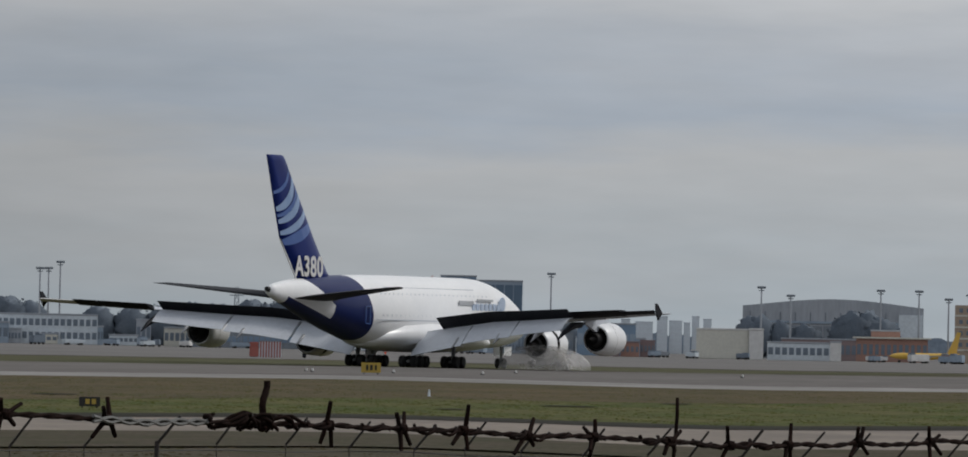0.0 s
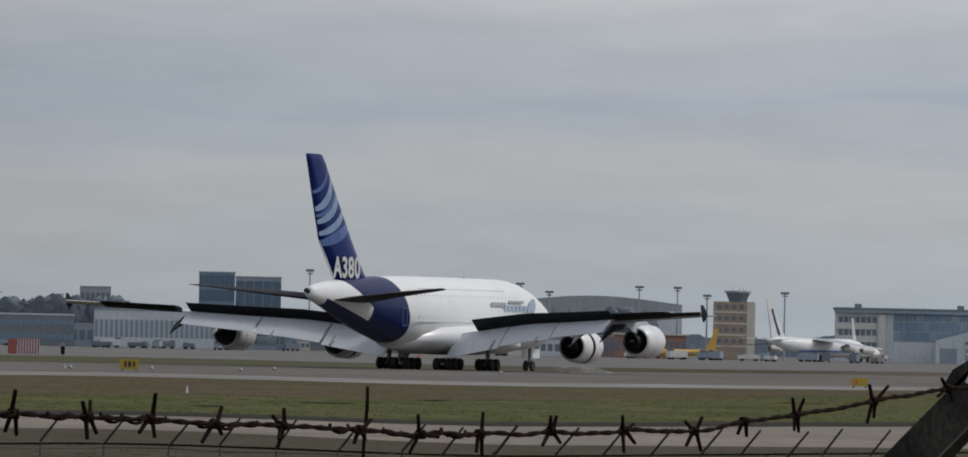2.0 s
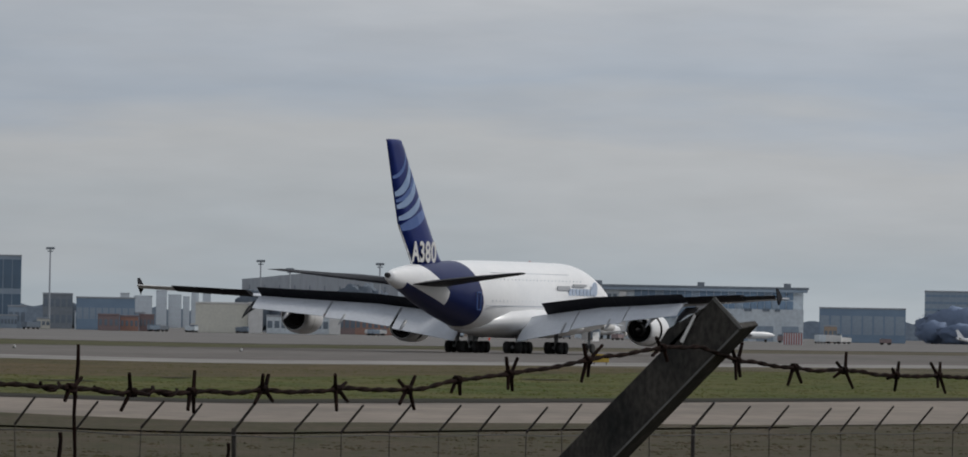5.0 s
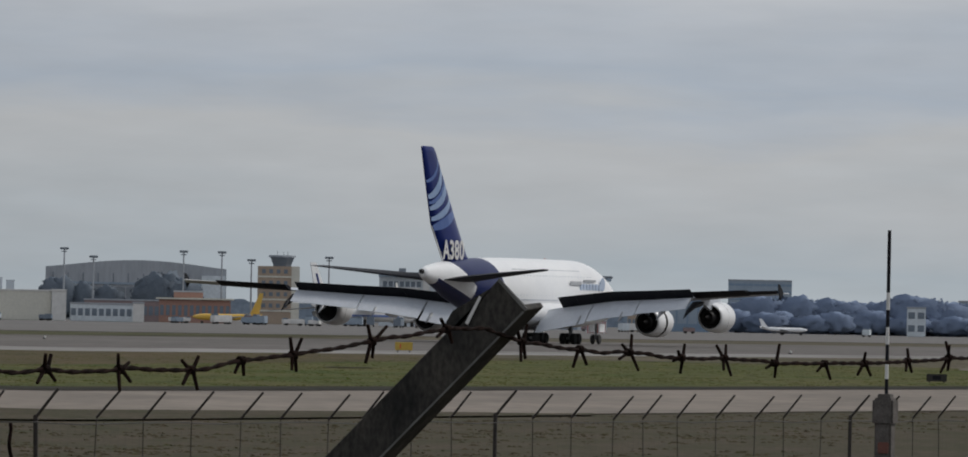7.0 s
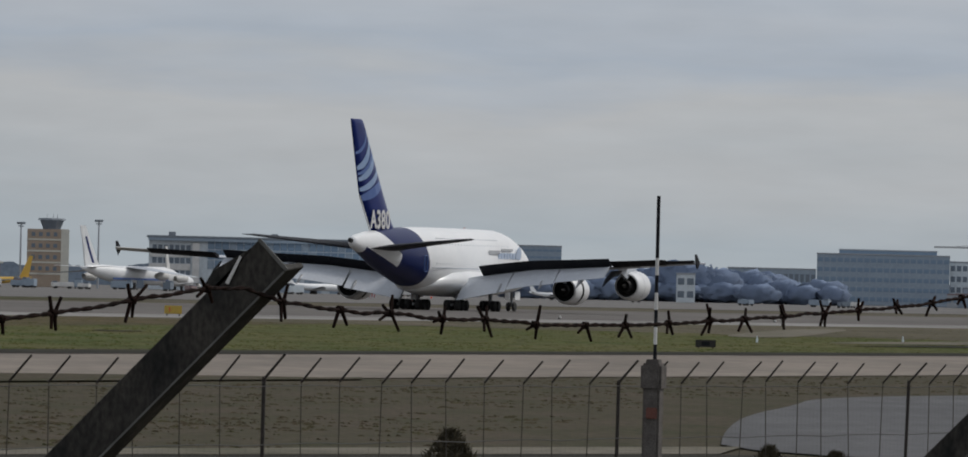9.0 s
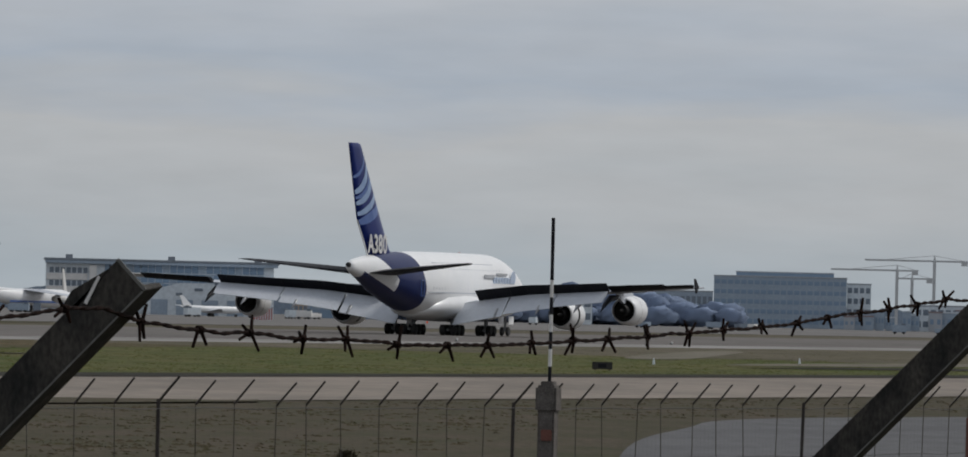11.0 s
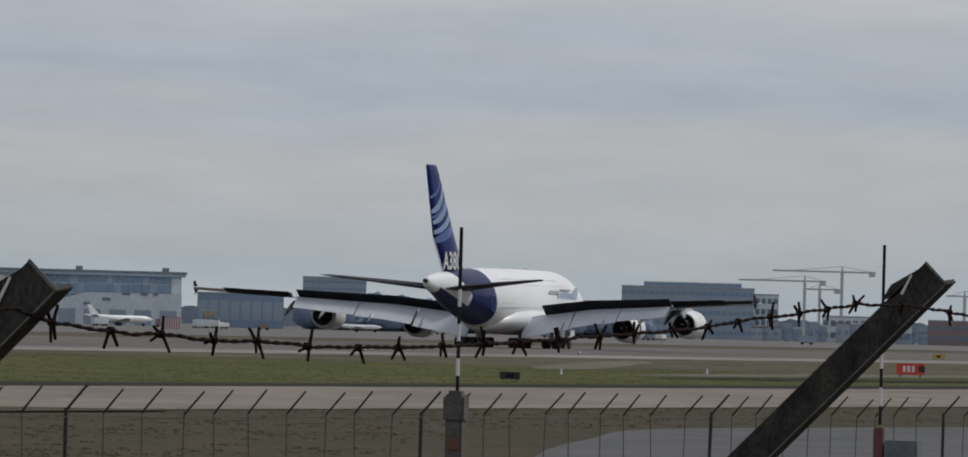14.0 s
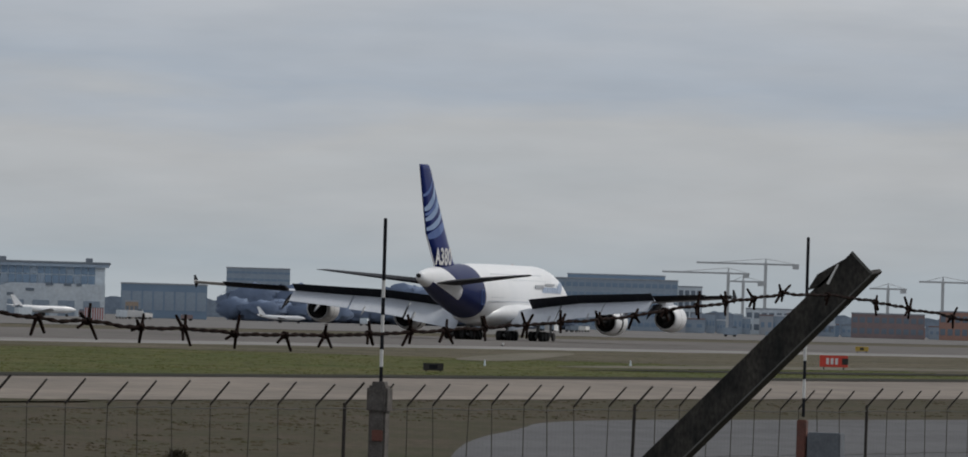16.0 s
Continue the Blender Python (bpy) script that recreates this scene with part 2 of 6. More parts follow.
M = {
    "grass": material("airfield_grass", (0.052, 0.058, 0.022), 0.9, 0, (0.085, 0.076, 0.040), 0.035, 0.5, 0.35, 0.0, 0.1),
    "green": material("mown_green_grass", (0.046, 0.062, 0.009), 0.9, 0, (0.088, 0.078, 0.026), 0.11, 0.5, 0.4, 0.0, 0.1, (1, 0.35, 1), 0.15, -20),
    "brownfield": material("worn_brown_grass", (0.090, 0.064, 0.032), 0.9, 0, (0.056, 0.050, 0.020), 0.09, 0.5, 0.35, 0.0, 0.1, (1, 0.35, 1), 0.16, -23),
    "dry": material("dry_brown_grass", (0.066, 0.060, 0.034), 0.9, 0, (0.112, 0.092, 0.064), 0.06, 0.5, 0.3, 0.0, 0.1, (1, 0.4, 1), 0.16, -17),
    "scrub": material("rough_scrub_grass", (0.039, 0.039, 0.016), 0.9, 0, (0.070, 0.053, 0.036), 0.45, 0.5, 0.3, 0.0, 0.1, (1, 0.26, 1), 0.2, -21),
    "verge": material("dark_verge", (0.016, 0.015, 0.010), 0.9, 0, (0.03, 0.026, 0.018), 0.2, 0.5, 0.3, 0.0, 0.1),
    "taxi": material("pale_taxiway_concrete", (0.228, 0.192, 0.158), 0.85, 0, (0.150, 0.127, 0.105), 0.12, 0.5, 0.14, 0.0, 0.2, (1, 0.3, 1), 0.16, -20),
    "runway": material("runway_asphalt", (0.135, 0.122, 0.110), 0.85, 0, (0.096, 0.086, 0.077), 0.05, 0.5, 0.12, 0.0, 0.2, (1, 0.12, 1), 0.18, -18),
    "shoulder": material("runway_shoulder", (0.265, 0.252, 0.238), 0.85, 0, (0.17, 0.16, 0.148), 0.05, 0.5, 0.1, 0.0, 0.2, (1, 0.3, 1), 0.16, -20),
    "apron": material("apron_concrete", (0.162, 0.152, 0.143), 0.85, 0, (0.118, 0.112, 0.106), 0.012, 0.5, 0.15, 0.0, 0.2),
    "road": material("grey_perimeter_road", (0.100, 0.098, 0.100), 0.8, 0, (0.070, 0.069, 0.070), 0.3, 0.5, 0.15, 0.0, 0.2, (1, 0.25, 1), 0.16, -17),
    "path": material("worn_concrete_path", (0.150, 0.132, 0.100), 0.85, 0, (0.086, 0.078, 0.048), 0.2, 0.5, 0.25, 0.0, 0.2, (1, 0.4, 1), 0.14, -17),
    "white": material("white_aircraft_paint", (0.85, 0.85, 0.845), 0.32, 0, (0.74, 0.745, 0.75), 0.25, 0.5, 0.02),
    "navy": material("navy_aircraft_paint", (0.008, 0.022, 0.150), 0.38, 0, (0.006, 0.016, 0.115), 0.25, 0.5, 0, 0, 0.2),
    "lightblue": material("light_blue_paint", (0.20, 0.30, 0.50), 0.35, 0, (0.28, 0.38, 0.56), 0.4, 0.5),
    "wing": material("pale_grey_wing_paint", (0.52, 0.545, 0.585), 0.5, 0, (0.45, 0.475, 0.515), 0.3, 0.5, 0.05),
    # black paint, and the painted-in shade of tailplane, ailerons and spoilers
    "dark": material("dark_paint_and_shade", (0.006, 0.0065, 0.010), 0.6, 0, (0.010, 0.0105, 0.015), 0.6, 0.5, 0, 0, 0.2),
    "hollow": material("dark_engine_metal", (0.020, 0.020, 0.022), 0.55, 0.6, (0.035, 0.033, 0.032), 1.2, 0.5),
    "metal": material("bare_metal", (0.42, 0.42, 0.43), 0.35, 0.8, (0.33, 0.33, 0.34), 0.8, 0.5),
    "tyre": material("black_tyre_rubber", (0.018, 0.018, 0.018), 0.8, 0, (0.03, 0.029, 0.028), 1.5, 0.5),
    "strut": material("grey_strut_paint", (0.30, 0.31, 0.32), 0.4, 0.2, (0.2, 0.2, 0.21), 1.0, 0.5),
    "rust": material("rusted_wire", (0.0075, 0.0046, 0.0038), 0.9, 0.0, (0.019, 0.009, 0.0066), 60, 0.5, 0.3, 0.0, 0.08),
    "iron": material("weathered_dark_angle_iron", (0.0145, 0.0145, 0.014), 0.75, 0.0, (0.056, 0.050, 0.043), 30, 0.5, 0.45, 0.002, 0.25, (1, 1, 0.5), 0.15),
    "fence": material("dark_fence_steel", (0.022, 0.019, 0.017), 0.85, 0.0, (0.042, 0.033, 0.028), 3, 0.5, 0.2),
    "post": material("dull_brown_post_steel", (0.068, 0.060, 0.048), 0.9, 0.0, (0.078, 0.067, 0.055), 3, 0.5, 0.2),
    "mesh": material("dull_mesh_wire", (0.05, 0.048, 0.045), 0.8, 0.0),
    "boxpost": material("dark_stained_concrete", (0.125, 0.112, 0.103), 0.9, 0, (0.072, 0.063, 0.057), 7, 0.5, 0.3),
    # pale steel, also used for painted highlights on the fence arms
    "worn": material("pale_steel_and_highlight", (0.15, 0.15, 0.14), 0.6, 0.1, (0.08, 0.078, 0.072), 40, 0.5),
    "redpaint": material("faded_red_paint", (0.42, 0.12, 0.095), 0.7, 0, (0.33, 0.11, 0.09), 2, 0.5),
    "whitepaint": material("weathered_white_paint", (0.70, 0.69, 0.67), 0.65, 0, (0.58, 0.57, 0.55), 0.6, 0.5, 0.05),
    "yellow": material("yellow_sign_paint", (0.50, 0.34, 0.05), 0.6, 0, (0.40, 0.28, 0.05), 3, 0.5),
    "blacksign": material("black_sign_panel", (0.02, 0.018, 0.016), 0.6),
    "redsign": material("red_sign_panel", (0.62, 0.055, 0.03), 0.55, 0, (0.55, 0.05, 0.03), 3, 0.5),
    # cladding, roof and glass tones are paled and blued to paint in distance haze
    "bluegrey": material("haze_blue_cladding", (0.30, 0.362, 0.43), 0.6, 0, (0.25, 0.31, 0.38), 0.12, 0.5, 0.08),
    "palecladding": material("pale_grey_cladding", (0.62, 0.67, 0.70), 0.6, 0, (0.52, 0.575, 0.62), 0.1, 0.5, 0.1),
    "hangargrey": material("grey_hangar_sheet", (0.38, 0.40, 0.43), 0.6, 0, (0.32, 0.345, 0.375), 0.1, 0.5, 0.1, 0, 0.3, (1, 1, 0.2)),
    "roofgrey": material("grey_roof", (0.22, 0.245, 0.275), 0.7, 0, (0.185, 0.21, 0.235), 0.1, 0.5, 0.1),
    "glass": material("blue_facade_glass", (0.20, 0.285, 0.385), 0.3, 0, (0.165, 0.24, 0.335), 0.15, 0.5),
    "darkglass": material("hazed_window_glass", (0.165, 0.20, 0.245), 0.3, 0, (0.13, 0.165, 0.205), 0.2, 0.5),
    "farhaze": material("hazed_concrete", (0.58, 0.62, 0.66), 0.8, 0, (0.53, 0.57, 0.61), 0.1, 0.5, 0.06),
    "cream": material("cream_render", (0.66, 0.64, 0.56), 0.8, 0, (0.58, 0.565, 0.50), 0.15, 0.5, 0.06),
    "beige": material("beige_tower_render", (0.42, 0.33, 0.25), 0.8, 0, (0.34, 0.27, 0.21), 0.2, 0.5, 0.08),
    # the terminal and brick reds are greyed for the same painted haze
    "orange": material("orange_terminal_wall", (0.38, 0.215, 0.165), 0.75, 0, (0.32, 0.19, 0.15), 0.2, 0.5, 0.1),
    "brown": material("hazed_reddish_brick", (0.27, 0.20, 0.195), 0.8, 0, (0.22, 0.17, 0.17), 0.3, 0.5, 0.1),
    "yellowplane": material("yellow_aircraft_paint", (0.66, 0.42, 0.09), 0.4, 0, (0.64, 0.39, 0.05), 0.3, 0.5),
    # both foliage colours have blue distance haze mixed in
    "leaf": material("haze_blue_foliage", (0.185, 0.235, 0.335), 0.9, 0, (0.205, 0.255, 0.355), 0.2, 0.5, 0.06, 0, 0.1),
    "darkleaf": material("hazed_dark_foliage", (0.125, 0.152, 0.185), 0.9, 0, (0.155, 0.182, 0.215), 0.25, 0.5, 0.1, 0, 0.1),
    # horizon woods: blue haze is painted into the base colour
    "hazewood": material("far_woods", (0.215, 0.265, 0.33), 0.9, 0, (0.26, 0.31, 0.37), 0.05, 0.5, 0.15, 0, 0.1),
    "bark": material("bark", (0.07, 0.06, 0.055), 0.9, 0, (0.05, 0.045, 0.04), 2, 0.5),
    "shrub": material("dry_shrub", (0.05, 0.045, 0.028), 0.9, 0, (0.085, 0.07, 0.045), 5, 0.5, 0.2, 0, 0.1),
    # crane colour is lightened to stand in for haze
    "crane": material("hazed_crane_steel", (0.50, 0.515, 0.52), 0.6, 0, (0.43, 0.445, 0.45), 0.3, 0.5),
    "officeglass": material("deep_blue_facade_glass", (0.105, 0.165, 0.235), 0.25, 0, (0.085, 0.135, 0.195), 0.12, 0.5),
    "redpost": material("dull_red_brown_paint", (0.17, 0.062, 0.045), 0.8, 0, (0.10, 0.05, 0.04), 5, 0.5, 0.2),
    "titleblue": material("faded_blue_lettering", (0.42, 0.51, 0.66), 0.4, 0, (0.47, 0.55, 0.68), 0.4, 0.5),
    "titlegrey": material("faded_grey_lettering", (0.46, 0.47, 0.49), 0.4, 0, (0.40, 0.41, 0.43), 0.4, 0.5),
    "cabinet": material("blue_grey_cabinet_paint", (0.15, 0.165, 0.185), 0.7, 0, (0.11, 0.12, 0.135), 4, 0.5, 0.15),
    "beacon": glow("red_beacon_lens", (0.8, 0.10, 0.04), 0.3),
}

M["midblue"] = material("mid_blue_paint", (0.055, 0.115, 0.32), 0.35, 0, (0.075, 0.14, 0.36), 0.4, 0.5)
M["fuselage"] = material("livery_paint", (0.85, 0.85, 0.845), 0.34, 0, (0.79, 0.795, 0.80), 0.25, 0.5, 0.02, 0, 0.25)


def livery():
    """White, with a navy band swept round the rear fuselage."""
    t = M["fuselage"].node_tree
    b = t.nodes["Principled BSDF"]
    white = b.inputs["Base Color"].links[0].from_socket
    co = t.nodes.new("ShaderNodeTexCoord")
    sep = t.nodes.new("ShaderNodeSeparateXYZ")
    t.links.new(co.outputs["Object"], sep.inputs[0])

    def op(kind, a, c=None, d=None):
        n = t.nodes.new("ShaderNodeMath")
        n.operation = kind
        for i, v in enumerate((a, c, d)):
            if isinstance(v, (int, float)):
                n.inputs[i].default_value = v
            elif v is not None:
                t.links.new(v, n.inputs[i])
        return n.outputs[0]

    up = op("MAXIMUM", op("SUBTRACT", sep.outputs["Z"], 4.0), 0.0)
    front = op("LESS_THAN", op("MULTIPLY_ADD", op("MULTIPLY", up, up), 0.065, sep.outputs["Y"]), 22.5)
    saddle = op("MAXIMUM", op("SUBTRACT", sep.outputs["Z"], 7.0), 0.0)
    rear = op("GREATER_THAN", op("MULTIPLY_ADD", saddle, 1.7, sep.outputs["Y"]), 13.4)
    # navy carried aft under the tail cone paints in its underside shade
    belly_shade = op("LESS_THAN", op("MULTIPLY_ADD", sep.outputs["Y"], 0.25, sep.outputs["Z"]), 8.8)
    rear = op("MAXIMUM", rear, op("MULTIPLY", belly_shade, op("GREATER_THAN", sep.outputs["Y"], 3.5)))
    mix = t.nodes.new("ShaderNodeMix")
    mix.data_type = "RGBA"
    mix.inputs["B"].default_value = (0.006, 0.014, 0.085, 1)
    t.links.new(op("MULTIPLY", front, rear), mix.inputs["Factor"])
    t.links.new(white, mix.inputs["A"])
    t.links.new(mix.outputs["Result"], b.inputs["Base Color"])


livery()


def tuft_material(name, stops):
    m = material(name, stops[0], 0.95, 0, stops[1], 0.08, 0.5, 0, 0, 0.05)
    t = m.node_tree
    g = t.nodes.new("ShaderNodeNewGeometry")
    ramp = t.nodes.new("ShaderNodeValToRGB")
    while len(ramp.color_ramp.elements) < len(stops):
        ramp.color_ramp.elements.new(0.5)
    for i, (e, c) in enumerate(zip(ramp.color_ramp.elements, stops)):
        e.position, e.color = i / (len(stops) - 1), (*c, 1)
    t.links.new(g.outputs["Random Per Island"], ramp.inputs["Fac"])
    t.links.new(ramp.outputs["Color"], t.nodes["Principled BSDF"].inputs["Base Color"])
    return m


M["tuft"] = tuft_material("grass_tufts", ((0.046, 0.060, 0.010), (0.058, 0.070, 0.013), (0.086, 0.078, 0.028), (0.050, 0.062, 0.012)))
M["drytuft"] = tuft_material("dry_grass_tufts", ((0.050, 0.043, 0.022), (0.060, 0.048, 0.030), (0.068, 0.054, 0.036), (0.053, 0.050, 0.022)))


def smoke_material(name, colour, most):
    m = bpy.data.materials.new(name)
    m.use_nodes = True
    t = m.node_tree
    b = t.nodes["Principled BSDF"]
    b.inputs["Base Color"].default_value, b.inputs["Roughness"].default_value = (*colour, 1), 1.0
    b.inputs["Specular IOR Level"].default_value = 0.0
    co = t.nodes.new("ShaderNodeTexCoord")
    n = node(t, "ShaderNodeTexNoise", Scale=0.5, Detail=3.0)
    t.links.new(co.outputs["Object"], n.inputs["Vector"])
    r = t.nodes.new("ShaderNodeMapRange")
    r.inputs["From Min"].default_value, r.inputs["From Max"].default_value = 0.25, 0.8
    r.inputs["To Min"].default_value, r.inputs["To Max"].default_value = 0.0, most
    t.links.new(n.outputs["Fac"], r.inputs["Value"])
    t.links.new(r.outputs["Result"], b.inputs["Alpha"])
    return m


M["smoke"] = smoke_material("pale_dust", (0.78, 0.77, 0.76), 0.5)


# ---- building blocks ----
def part(name, bm, mat, parent, label="", smooth=False):
    bmesh.ops.recalc_face_normals(bm, faces=bm.faces)
    me = bpy.data.meshes.new(name)
    bm.to_mesh(me)
    bm.free()
    for m in mat if isinstance(mat, (list, tuple)) else [mat]:
        me.materials.append(m)
    if smooth:
        me.polygons.foreach_set("use_smooth", [True] * len(me.polygons))
    ob = new(name, me)
    ob.parent = parent
    if label:
        ob["label"] = label
    return ob


def again(ob, name, m):
    """One more piece on the mesh of ob, under the same parent."""
    o = new(name, ob.data)
    o.parent = ob.parent
    o.matrix_basis = m
    return o


def thing(name, label, category, m=None, group="", kind=""):
    ob = new(name)
    if m is not None:
        ob.matrix_world = m
    return tagged(ob, label, category, group, kind)


def box(bm, c, s, m=None, bevel=0.0):
    mm = Matrix.Translation(c) @ (m or Matrix()) @ Matrix.Diagonal((*s, 1))
    geo = bmesh.ops.create_cube(bm, size=1, matrix=mm)
    if bevel:
        edges = list({e for v in geo["verts"] for e in v.link_edges})
        bmesh.ops.bevel(bm, geom=edges, offset=bevel, segments=2, affect="EDGES", clamp_overlap=True)


def one_box(c, s, m=None, bevel=0.0):
    bm = bmesh.new()
    box(bm, c, s, m, bevel)
    return bm


def rod(bm, a, b, r0, r1=None, n=8):
    a, b = Vector(a), Vector(b)
    r1 = r0 if r1 is None else r1
    turn = (b - a).to_track_quat("Z", "Y").to_matrix().to_4x4()
    bmesh.ops.create_cone(bm, cap_ends=True, segments=n, radius1=r0, radius2=max(r1, 1e-4), depth=(b - a).length,
                          matrix=Matrix.Translation((a + b) / 2) @ turn)


def one_rod(a, b, r0, r1=None, n=8):
    bm = bmesh.new()
    rod(bm, a, b, r0, r1, n)
    return bm


def loft(bm, rings, caps=True):
    made = [[bm.verts.new(p) for p in ring] for ring in rings]
    n = len(made[0])
    for a, b in zip(made, made[1:]):
        for i in range(n):
            bm.faces.new((a[i], a[(i + 1) % n], b[(i + 1) % n], b[i]))
    if caps:
        bm.faces.new(made[0])
        bm.faces.new(made[-1])
    return made


def spot(bearing, far, z=0.0):
    b = radians(bearing)
    return Vector((far * math.sin(b), far * math.cos(b), z))


EYE = 3.175


def height(far, elevation):
    return EYE + far * math.tan(radians(elevation))


def facing(bearing, far):
    """A place on the ground far off, with its local -y towards the fence."""
    p = spot(bearing, far)
    return pose(p.x, p.y, 0, 0, 0, -bearing)


# ---- ground ----
def sheet(name, corners, z, mat, label):
    bm = bmesh.new()
    bm.faces.new([bm.verts.new((x, y, z)) for x, y in corners])
    me = bpy.data.meshes.new(name)
    bmesh.ops.recalc_face_normals(bm, faces=bm.faces)
    if bm.faces[0].normal.z < 0 if not bm.faces.ensure_lookup_table() else False:
        bmesh.ops.reverse_faces(bm, faces=bm.faces)
    bm.to_mesh(me)
    bm.free()
    me.materials.append(mat)
    return tagged(new(name, me), label, "ground", kind="structure")


def bend(x, y):
    """The field's bands swing outwards together where they run back past the fence's near end."""
    b = math.degrees(math.atan2(x, y)) if y > 1 else -90.0
    k = min(1.0, max(0.0, (-21.9 - b) / 3.1))
    k = k * k * (3 - 2 * k)
    return x * (1 + 0.16 * k), y * (1 + 0.16 * k)


def rounded(points, rounds=2):
    """Corner cutting, to make a drawn outline flow."""
    for _ in range(rounds):
        out = []
        for (ax, ay), (bx, by) in zip(points, points[1:] + points[:1]):
            out += [(ax * 0.75 + bx * 0.25, ay * 0.75 + by * 0.25), (ax * 0.25 + bx * 0.75, ay * 0.25 + by * 0.75)]
        points = out
    return points


def strip(name, x0, x1, z, mat, label, y0=-300, y1=6500, wobble=0.0):
    """A long band along the runway, with slightly uneven edges, cut along sight lines so that its bend stays flat."""
    bm = bmesh.new()
    rows = [[bm.verts.new((*bend(x, y0), z)) for x in (x0, x1)]] if y0 < 0 else []
    turn = 89.0
    while turn > 1.2:
        pair = []
        middle = min(abs(x0), abs(x1)) / math.tan(radians(turn))
        # bands that begin or end on the way run out in a point
        full = min(1.0, max(0.02, (middle - y0) / 260)) if y0 > 0 else 1.0
        full *= min(1.0, max(0.02, (y1 - middle) / 220)) if y1 < 2600 else 1.0
        for x, seed in ((x0, 0), (x0 + (x1 - x0) * full ** 0.7, 7)):
            y = abs(x) / math.tan(radians(turn))
            w = wobble * noise.noise((y * 0.02, x, seed)) + 0.4 * wobble * noise.noise((y * 0.13, x, seed + 3))
            k = 1 + w * full / abs(x)
            pair.append((*bend(x * k, y * k), z))
        if y0 <= middle <= y1:
            rows.append([bm.verts.new(q) for q in pair])
        turn -= 0.05 if 11.5 < turn < 28.5 else 0.5
    for (a, b), (c, d) in zip(rows, rows[1:]):
        bm.faces.new((a, b, d, c))
    me = bpy.data.meshes.new(name)
    for f in bm.faces:
        f.normal_update()
    if sum(f.normal.z for f in bm.faces) < 0:
        bmesh.ops.reverse_faces(bm, faces=bm.faces)
    bm.to_mesh(me)
    bm.free()
    me.materials.append(mat)
    return tagged(new(name, me), label, "ground", kind="structure")


sheet("ground", [(-6500, -1500), (6500, -1500), (6500, 7000), (-6500, 7000)], 0.0, M["scrub"], "rough scrub grass of the airfield reaching the horizon")
strip("taxiway", -136, -101, 0.03, M["taxi"], "pale worn concrete taxiway along the fence", wobble=1.2)
strip("taxiway_edge_grass", -99.0, -130.0, 0.055, M["scrub"], "rough grass grown over the taxiway edge", -300, 290, 1.2)
strip("verge", -142.0, -135.0, 0.05, M["verge"], "dark verge along the taxiway's far edge", wobble=1.0)
strip("grass_infield", -266, -140, 0.03, M["green"], "mown green grass between taxiway and runway", wobble=2.0)
strip("grass_infield_dry", -262, -144, 0.045, M["dry"], "dry brown grass farther along the runway", 390, 6500, 8.0)
strip("grass_infield_brown", -264, -150, 0.04, M["brownfield"], "worn brown grass beside the runway", -300, 465, 4.0)
strip("runway_shoulder", -292, -264, 0.05, M["shoulder"], "pale runway shoulder of worn concrete", wobble=1.5)
strip("runway", -425, -291, 0.07, M["runway"], "grey asphalt runway with rubber marks", wobble=1.0)
strip("grass_beyond", -502, -424, 0.04, M["dry"], "dry brown grass beyond the runway", wobble=6.0)
strip("grass_beyond_green", -482, -388, 0.09, M["grass"], "olive grass beyond the runway", -300, 1060, 5.0)
strip("verge_4", -508, -500, 0.06, M["verge"], "dark edge of the apron", wobble=2.0)
strip("apron", -2900, -506, 0.05, M["apron"], "pale concrete apron before the terminal buildings", wobble=8.0)


# ---- the big airliner ----
def airfoil(yle, yte, x, z, t, n=9):
    """A closed wing section in the plane of span x, leading edge forward."""
    top, low = [], []
    for i in range(n):
        u = i / (n - 1)
        k = t * (1.48 * math.sqrt(u) - 0.63 * u - 1.76 * u * u + 1.42 * u ** 3 - 0.51 * u ** 4)
        y = yle + (yte - yle) * u
        top.append(Vector((x, y, z + k * 0.6 + 0.02)))
        low.append(Vector((x, y, z - k * 0.4 - 0.02)))
    return top + low[::-1]


def lerp(table, s):
    for a, b in zip(table, table[1:]):
        if s <= b[0]:
            f = (s - a[0]) / (b[0] - a[0])
            return [p + (q - p) * f for p, q in zip(a, b)]
    return list(table[-1])


# span, leading edge y, trailing edge y, height, thickness
WING = [(2.6, 52.5, 36.0, 4.0, 2.2), (9.0, 47.8, 34.2, 4.85, 1.7), (14.0, 44.0, 32.2, 5.45, 1.3), (20.0, 39.6, 29.4, 5.75, 1.0),
        (26.0, 35.2, 26.6, 6.1, 0.8), (33.0, 30.0, 23.6, 6.5, 0.55), (39.4, 25.6, 21.2, 6.85, 0.35)]


